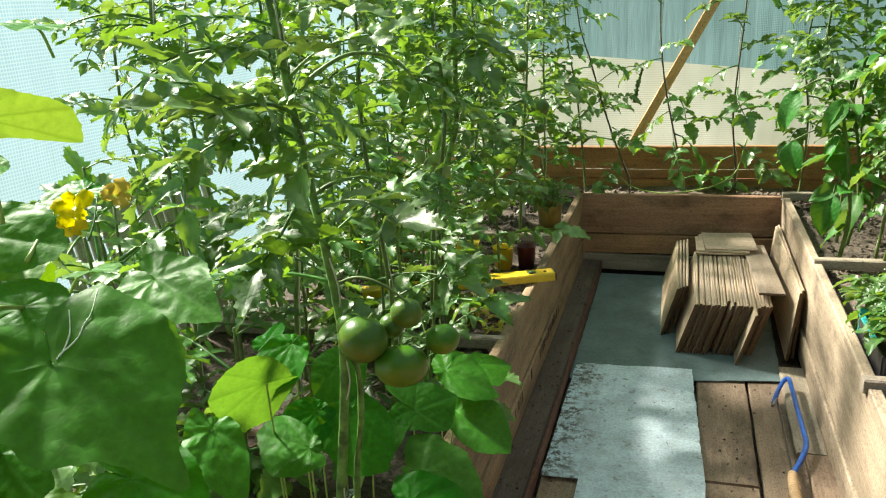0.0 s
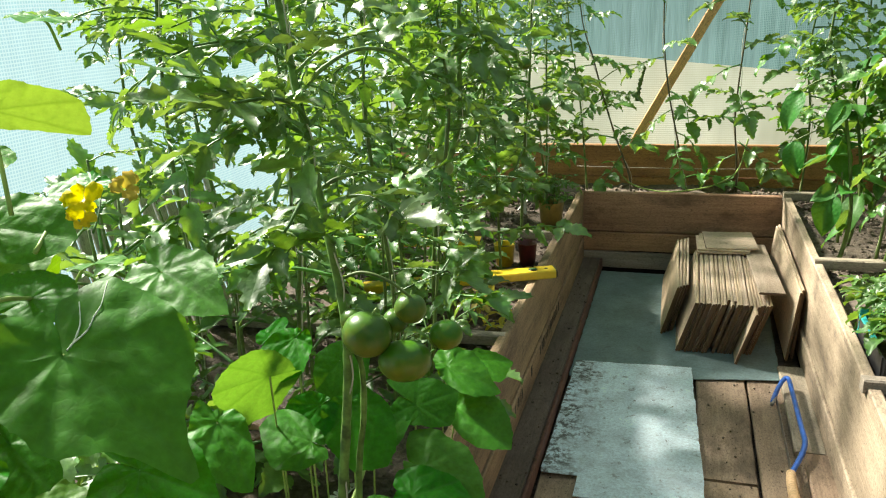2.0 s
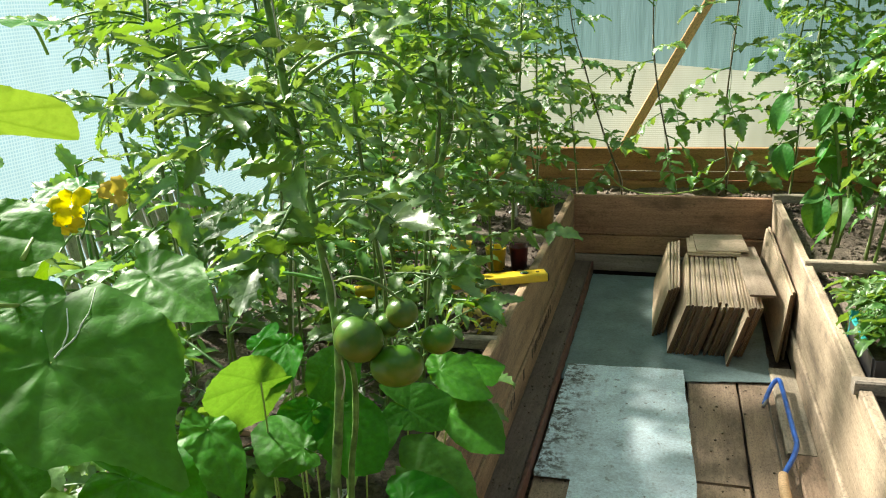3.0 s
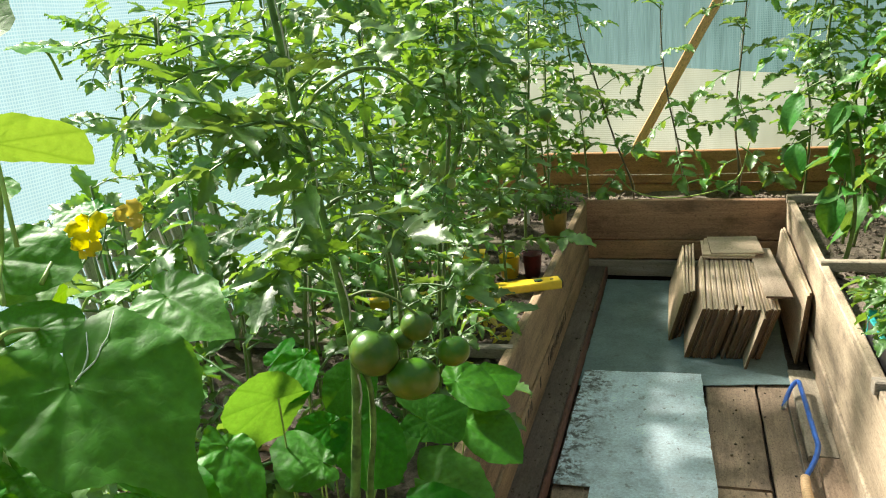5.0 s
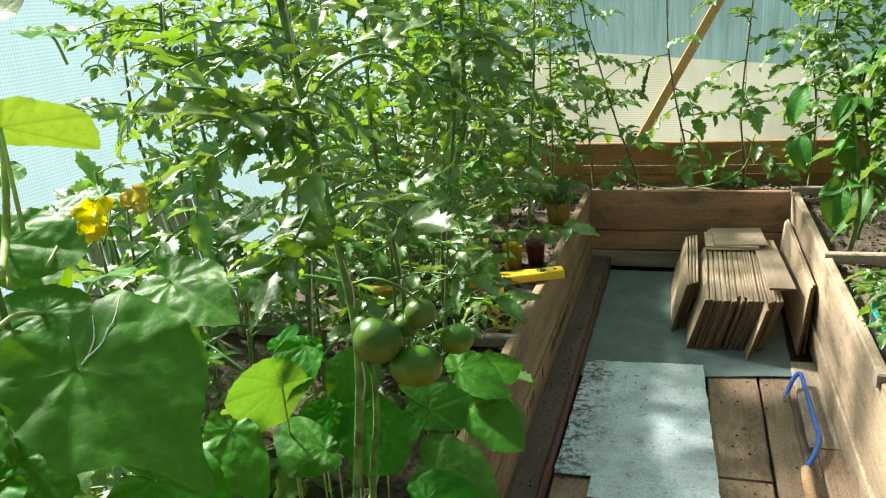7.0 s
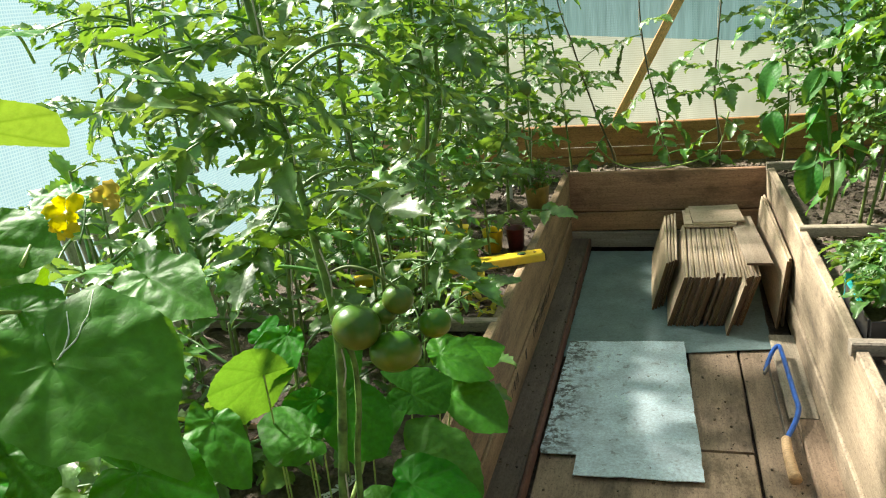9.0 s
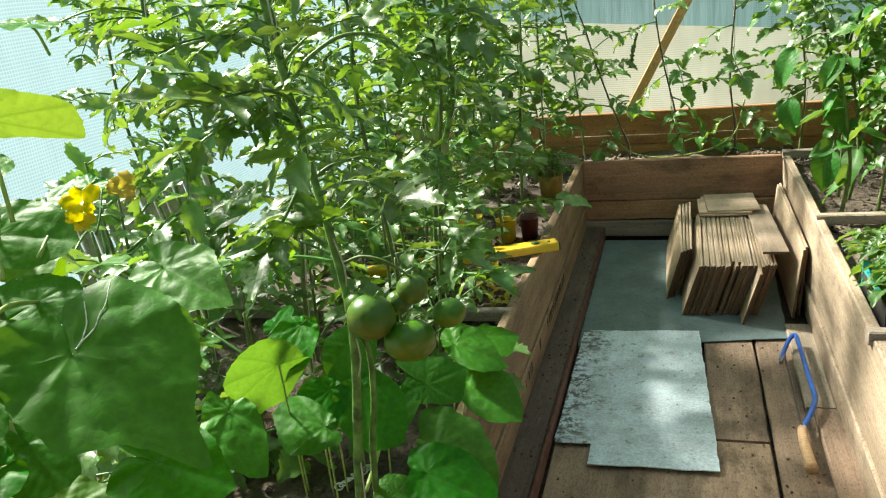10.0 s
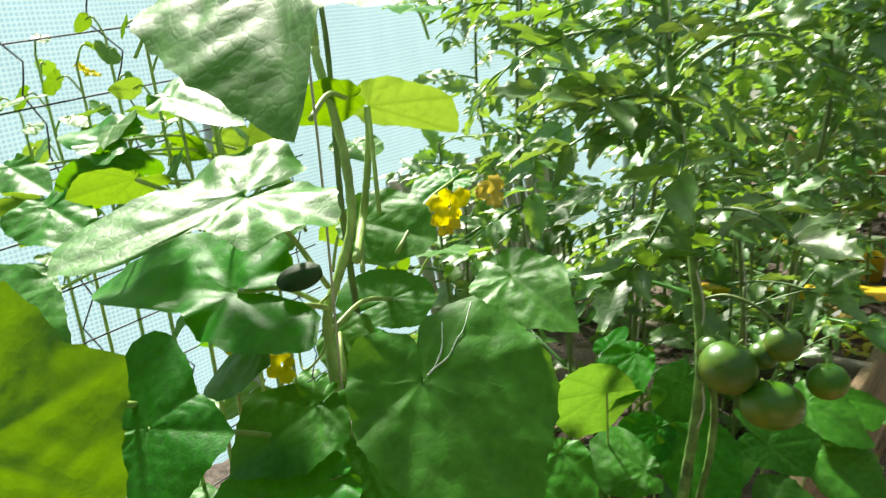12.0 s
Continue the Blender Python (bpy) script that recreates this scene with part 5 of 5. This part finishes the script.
for a, tip, normal, mat, node, lobes in (
    ((-0.838, 0.674, 1.204), (-0.913, 0.646, 1.170), (-0.51, 0.61, 0.61), M_CUKE, None, ((-48, 0.24), (-18, 0.59), (44, 0.5), (116, 0.64), (143, 0.5), (164, 0.37))),
    ((-0.777, 0.716, 1.257), (-0.656, 0.710, 1.242), (0.10, -0.30, 0.95), M_CUKE, None, ((-142, 0.42), (-94, 0.34), (6, 0.92), (19, 0.58), (109, 0.18))),
    ((-0.854, 0.691, 1.217), (-0.978, 0.688, 1.229), (0.10, -0.30, 0.95), M_CUKE, None, ((-141, 0.42), (-35, 0.35), (9, 0.58), (65, 0.36), (164, 0.35))),
    ((-0.693, 0.498, 1.129), (-0.610, 0.506, 1.114), (0.20, -0.50, 0.84), M_CUKE, None, ((-165, 0.95), (-109, 0.56), (-27, 0.69), (20, 0.73), (133, 0.42))),
    ((-0.767, 0.541, 1.132), (-0.711, 0.552, 1.128), (0.10, -0.20, 0.97), M_CUKE, None, ((-178, 0.99), (-113, 0.46), (19, 0.73), (124, 0.68))),
    ((-0.820, 0.603, 1.173), (-0.739, 0.606, 1.156), (0.20, -0.41, 0.89), M_CUKE, None, ((-179, 0.64), (-82, 0.28), (11, 0.99), (48, 0.63), (125, 0.56))),
    ((-0.909, 0.611, 1.202), (-0.835, 0.613, 1.185), (0.20, -0.41, 0.89), M_CUKE, None, ((-39, 0.47), (23, 0.65), (124, 0.44), (178, 0.59))),
    ((-0.972, 0.628, 1.163), (-0.949, 0.650, 1.163), (-0.62, 0.62, 0.48), M_CUKE_YOUNG_LIT, None, ((-144, 1.3), (-81, 0.67), (24, 0.96), (116, 0.45))),
):
    cuke_leaf(far, a, tip, normal, mat, (-0.98, 0.92, max(0.5, a[2] - 0.06)), lobes, r=0.0016)
rng = np.random.default_rng(64)
FIVE = ((-150, 0.42), (-98, 0.62), (-48, 0.74), (48, 0.74), (98, 0.62), (150, 0.42))
for k in range(46):
    s, w = 0.50 + 0.80 * (k / 46), 2.4 * k
    node = Vector((-0.98 - 0.02 * s + 0.16 * rng.uniform(-1, 1), 0.92 + 0.42 * rng.uniform(-1, 1), s))
    a = node + Vector((0.05 * math.cos(w), 0.05 * math.sin(w), 0.05))
    out = Vector((0.5 * math.cos(w) + 0.2, 0.5 * math.sin(w) - 0.3, rng.uniform(-0.5, 0.2))).normalized()
    size = rng.uniform(0.04, 0.085) if s > 0.95 else rng.uniform(0.07, 0.11)
    cuke_leaf(far, a, a + out * size, (-0.35 + rng.uniform(-0.5, 0.5), 0.1 + rng.uniform(-0.5, 0.5), 0.85), M_CUKE_YOUNG_LIT if s > 0.85 or k % 3 == 0 else M_CUKE, node, FIVE)
for k, (x, y, top) in enumerate(((-1.146, 0.761, 1.301), (-1.091, 0.784, 1.284), (-1.011, 0.787, 1.316), (-0.921, 0.785, 1.307), (-0.876, 0.783, 1.234), (-0.932, 0.859, 1.248), (-1.196, 0.746, 1.225), (-0.97, 0.941, 1.104))):
    part("side_shoot", mesh_data("side_shoot", *tube([(x - 0.02, y + 0.02, 0.62), (x, y + 0.01, top - 0.25), (x + 0.006, y, top - 0.12), (x, y, top)], 0.0032, 0.0018, 6), M_STEM2), far)
    for q in range(8):
        node = Vector((x, y, top - 0.035 * q))
        w = 2.4 * q + 1.7 * k
        a = node + Vector((0.026 * math.cos(w), 0.026 * math.sin(w), 0.020))
        cuke_leaf(far, a, a + Vector((0.5 * math.cos(w) + 0.3, 0.5 * math.sin(w) - 0.3, rng.uniform(-0.6, 0.1))).normalized() * rng.uniform(0.018, 0.026 + 0.004 * q), (-0.4 + rng.uniform(-0.5, 0.5), 0.2 + rng.uniform(-0.5, 0.5), 0.8), M_CUKE_YOUNG_LIT, node, FIVE, r=0.0012)
low = thing("cucumber_plant", (-0.60, 1.55, SOIL), "low cucumber plant with broad leaves sprawling over the bed edge", "cucumber plant", "cucumber plants")
part("stem", mesh_data("vine", *tube([(-0.62, 1.60, SOIL - 0.02), (-0.60, 1.55, 0.42), (-0.56, 1.45, 0.45), (-0.55, 1.35, 0.43)], 0.006, 0.004, 8), M_STEM2), low)
for a, tip, normal, mat, node, lobes in (
    ((-0.605, 1.228, 0.757), (-0.671, 1.162, 0.756), (-0.67, 0.67, 0.31), M_CUKE, None, ((-76, 0.7), (-36, 0.88), (33, 1.0), (64, 1.07), (91, 0.89))),
    ((-0.598, 1.312, 0.788), (-0.647, 1.254, 0.750), (0.10, -0.60, 0.79), M_CUKE, None, ((-104, 0.42), (-61, 0.85), (-30, 0.98), (30, 0.7), (92, 0.28))),
    ((-0.658, 1.322, 0.777), (-0.661, 1.394, 0.792), (0.10, -0.20, 0.97), M_CUKE, None, ((-143, 0.3), (-11, 0.67), (18, 0.73), (131, 0.29))),
    ((-0.575, 1.329, 0.655), (-0.621, 1.286, 0.639), (0.30, -0.60, 0.74), M_CUKE, None, ((-166, 0.48), (-80, 0.85), (-32, 0.94), (33, 0.91), (81, 0.48))),
    ((-0.554, 1.248, 0.633), (-0.648, 1.247, 0.653), (0.20, -0.35, 0.91), M_CUKE, None, ((-154, 0.43), (-94, 0.61), (-61, 0.79), (33, 0.97), (68, 0.36))),
    ((-0.565, 1.401, 0.707), (-0.595, 1.354, 0.668), (0.20, -0.70, 0.68), M_CUKE, None, ((-145, 0.8), (-68, 1.13), (-37, 1.07), (72, 0.64), (143, 0.55))),
    ((-0.526, 1.349, 0.646), (-0.489, 1.267, 0.574), (0.30, -0.55, 0.78), M_CUKE, None, ((-90, 0.57), (-44, 0.91), (-24, 1.06), (43, 0.65), (99, 0.43), (178, 0.29))),
    ((-0.495, 1.366, 0.569), (-0.450, 1.457, 0.596), (0.15, -0.35, 0.92), M_CUKE, None, ((-89, 0.4), (-27, 0.86), (64, 0.35), (169, 0.38))),
    ((-0.444, 1.456, 0.601), (-0.377, 1.445, 0.574), (0.20, -0.60, 0.77), M_CUKE, None, ((-173, 1.12), (-119, 0.79), (-52, 1.13), (33, 0.62), (129, 0.78))),
    ((-0.429, 1.608, 0.607), (-0.309, 1.585, 0.579), (0.15, -0.35, 0.92), M_CUKE_YOUNG_LIT, None, ((-129, 0.45), (-59, 0.55), (-6, 0.77), (28, 0.77), (63, 0.36))),
    ((-0.404, 1.715, 0.574), (-0.322, 1.742, 0.570), (0.15, -0.30, 0.94), M_CUKE_YOUNG_LIT, None, ((-75, 0.41), (-19, 0.71), (50, 0.97), (69, 0.77))),
    ((-0.397, 1.560, 0.544), (-0.274, 1.504, 0.506), (0.12, -0.36, 0.92), M_CUKE, None, ((-109, 0.42), (-59, 0.59), (-22, 0.77), (21, 0.75), (47, 0.45), (155, 0.25))),
    ((-0.407, 1.354, 0.535), (-0.278, 1.307, 0.500), (0.12, -0.36, 0.92), M_CUKE, None, ((-162, 0.33), (-142, 0.59), (-117, 0.62), (-67, 0.66), (-26, 0.76), (16, 0.53), (46, 0.41))),
    ((-0.391, 1.263, 0.543), (-0.263, 1.235, 0.515), (0.12, -0.36, 0.92), M_CUKE, None, ((-148, 0.44), (-114, 0.43), (-52, 0.62), (-19, 0.84), (29, 0.75), (74, 0.61), (121, 0.28))),
    ((-0.440, 1.248, 0.515), (-0.482, 1.255, 0.524), (0.12, -0.36, 0.92), M_CUKE, None, ((-163, 0.76), (-64, 1.07), (33, 0.91), (100, 0.73))),
):
    cuke_leaf(low, a, tip, normal, mat, (a[0] - 0.05, a[1] + 0.09, 0.37), lobes, r=0.0016)


def flower(parent, at, r, tilt):
    """Five-petalled yellow flower, ruffled and cupped."""
    verts, faces = [], []
    for k in range(5):
        w = 2 * math.pi * k / 5
        o = len(verts)
        for i in range(6):
            f = i / 5
            wd = 0.80 * math.sin(math.pi * (0.14 + 0.80 * f)) ** 0.6
            for u in (-1, -0.4, 0.4, 1):
                a = w + u * wd * (1.0 - 0.25 * f)
                rad = (0.08 + 1.0 * f) * (1 + 0.25 * math.sin(3.7 * k + at[1] * 80)) * (1 - 0.12 * abs(u) * (i % 2))
                verts.append((rad * math.cos(a), rad * math.sin(a), 0.75 * f ** 0.7 - (0.2 + 0.5 * math.sin(2.3 * k + at[0] * 90) ** 2) * f * f + 0.20 * math.sin(5 * u + 6 * f + 2 * k) * f))
        for i in range(5):
            for q in range(3):
                n = o + 4 * i + q
                faces.append((n, n + 1, n + 5, n + 4))
    return part("flower", mesh_data("flower", verts, faces, M_FLOWER), parent, "yellow flower", pose(*at, *tilt) @ Matrix.Scale(r, 4))


for at, r, tilt in (((-0.545, 0.838, 1.145), 0.019, (60, 40, 0)), ((-0.536, 0.886, 1.145), 0.018, (40, -30, 100)), ((-0.554, 0.837, 1.125), 0.013, (30, 60, 20)), ((-0.718, 0.706, 1.026), 0.016, (40, 0, 0)), ((-0.627, 0.688, 1.029), 0.016, (60, 0, 50)), ((-0.691, 0.89, 0.99), 0.018, (50, 30, 10)), ((-1.126, 0.809, 1.271), 0.015, (20, 30, 60))):
    flower(cuke, at, r, tilt)
M_CUKEFRUIT = plain("cucumber_skin", (0.020, 0.066, 0.010), 0.5, var=0.4, bump=0.5)
part("cucumber", ribbed_data("cucumber", M_CUKEFRUIT, 2, 1.0, 6, 0.05, 1.75, 18, 14), cuke, "small dark cucumber", frame_of((-0.603, 0.672, 1.112), (-0.578, 0.715, 1.120), (0, 0, 1)) @ Matrix.Rotation(radians(90), 4, "Y") @ Matrix.Scale(0.0115, 4))
for k, pts in enumerate((((-0.60, 0.728, 1.085), (-0.62, 0.71, 1.06), (-0.60, 0.69, 1.03), (-0.58, 0.70, 1.05), (-0.59, 0.71, 1.07)), ((-0.6, 0.735, 1.30), (-0.58, 0.70, 1.34), (-0.55, 0.69, 1.36), (-0.53, 0.70, 1.34)))):
    part("tendril", mesh_data("tendril", *tube(pts, 0.0014, 0.0009, 5, 8), M_STEM2), cuke)
part("string", mesh_data("string", *tube([(-0.585, 0.725, SOIL), (-0.59, 0.72, 0.9), (-0.575, 0.72, 1.3), (-0.58, 0.72, 1.9)], 0.0012, 0.0012, 5), M_TWINE), cuke, "pale support string")

# wire trellis, post and old slatted board along the film
rng = np.random.default_rng(5)
trellis = thing("wire_trellis", (-1.08, 0.8, SOIL), "bent rusty wire mesh standing before the film", "wire mesh")
for k in range(12):
    z = 0.476 + 0.0765 * k
    part("wire", mesh_data("wire", *tube([(-1.09, -0.3, z - 0.035), (-1.085, 0.3, z - 0.02), (-1.083, 0.8, z + 0.004), (-1.09, 1.12, z + 0.015)], 0.0012, 0.0012, 5, 5), M_WIRE), trellis)
for k in range(12):
    y = -0.22 + 0.118 * k
    pts = [(-1.085 + rng.uniform(-0.004, 0.004), y - 0.20 * max(0.0, SOIL + 0.038 * j - 1.22) + (0.011 if j % 2 else -0.007) + rng.uniform(-0.009, 0.009), SOIL + 0.038 * j) for j in range(29)]
    part("wire", mesh_data("wire", *tube(pts, 0.0012, 0.0012, 5, 2), M_WIRE), trellis)
M_PIPE = plain("grey_pipe", (0.36, 0.40, 0.38), 0.5)
for y in (1.22, 3.0):
    hoop = thing("hoop_post", (WEST + 0.08, y, SOIL), "grey plastic hoop post inside the film wall", "post", "hoop posts")
    part("post", mesh_data("post", *tube([(WEST + 0.09, y, 0.28), (WEST + 0.09, y, 1.2), (WEST + 0.10, y, 2.0)], 0.016, 0.016, 10), M_PIPE), hoop)
M_OLD = wood("silvered_wood", (0.30, 0.27, 0.23), (0.55, 0.50, 0.44), stain=0.3)
old = thing("slatted_board", (WEST + 0.1, 2.4, SOIL), "old grey slatted board leaning at the film", "board")
for k in range(13):
    y = 1.80 + 0.055 * k
    board("slat", (WEST + 0.17, y, SOIL - 0.01), (WEST + 0.06, y, 0.88 + rng.uniform(-0.01, 0.01) - 0.004 * k), (0, 1, 0), 0.046, 0.008, M_OLD, old, wob=0.002)
board("rail", (WEST + 0.045, 1.75, 0.86), (WEST + 0.045, 2.55, 0.81), (0, 0, 1), 0.03, 0.015, M_OLD, old)

# pale insect trails on the large leaf
co = np.zeros(len(large.data.vertices) * 3)
large.data.vertices.foreach_get("co", co)
co = co.reshape(-1, 3)
M_TRAIL = plain("pale_trail", (0.62, 0.70, 0.52), 0.7)
for way in (((-0.03, -0.01), (-0.07, -0.02), (-0.16, -0.02), (-0.24, -0.06), (-0.31, -0.09), (-0.43, -0.18)), ((-0.05, -0.01), (-0.13, -0.05), (-0.18, -0.09), (-0.26, -0.19))):
    pts = [(x, y, co[np.argmin((co[:, 0] - x) ** 2 + (co[:, 1] - y) ** 2)][2] + 0.004) for x, y in way]
    part("insect_trail", mesh_data("trail", *tube(pts, 0.0045, 0.003, 5, 5, 0.35), M_TRAIL), large, "pale winding trail", large.matrix_basis)

M_WITHER = leaf_material("withered_leaf", (0.45, 0.34, 0.04), (0.62, 0.50, 0.06), (0.6, 0.5, 0.05), rough=0.6, hair=0.1)
WITHER = [blade_data("withered_leaf", M_WITHER, 30 + s, 0.35, 0.5) for s in range(3)]
rng = np.random.default_rng(21)
for i in range(28):
    cx, cy = ((-0.603, 2.555), (-0.54, 2.43))[i % 2]
    x, y = cx + rng.uniform(-0.05, 0.05), cy + rng.uniform(-0.06, 0.06)
    tagged(part("withered_leaf", WITHER[i % 3], None, "", pose(x, y, SOIL + 0.012 + 0.03 * rng.random(), rng.uniform(-20, 50), rng.uniform(-30, 30), rng.uniform(0, 360)) @ Matrix.Scale(rng.uniform(0.045, 0.08), 4)), "yellow withered leaf fallen on the soil", "leaf", "withered leaves")
chain = thing("plastic_chain", (-0.63, 1.47, SOIL), "short white plastic chain lying on the soil", "chain")
for k in range(9):
    f = k / 8
    c = Vector((-0.652 + 0.04 * f, 1.436 + 0.078 * f, SOIL + 0.022))
    ringpts = [c + Vector((0.009 * math.cos(w), 0.006 * math.sin(w), 0.004 * math.sin(w + k))) for w in np.linspace(0, 2 * math.pi, 9)]
    part("link", mesh_data("link", *tube(ringpts, 0.0018, 0.0018, 5, 2), M_TAG), chain)
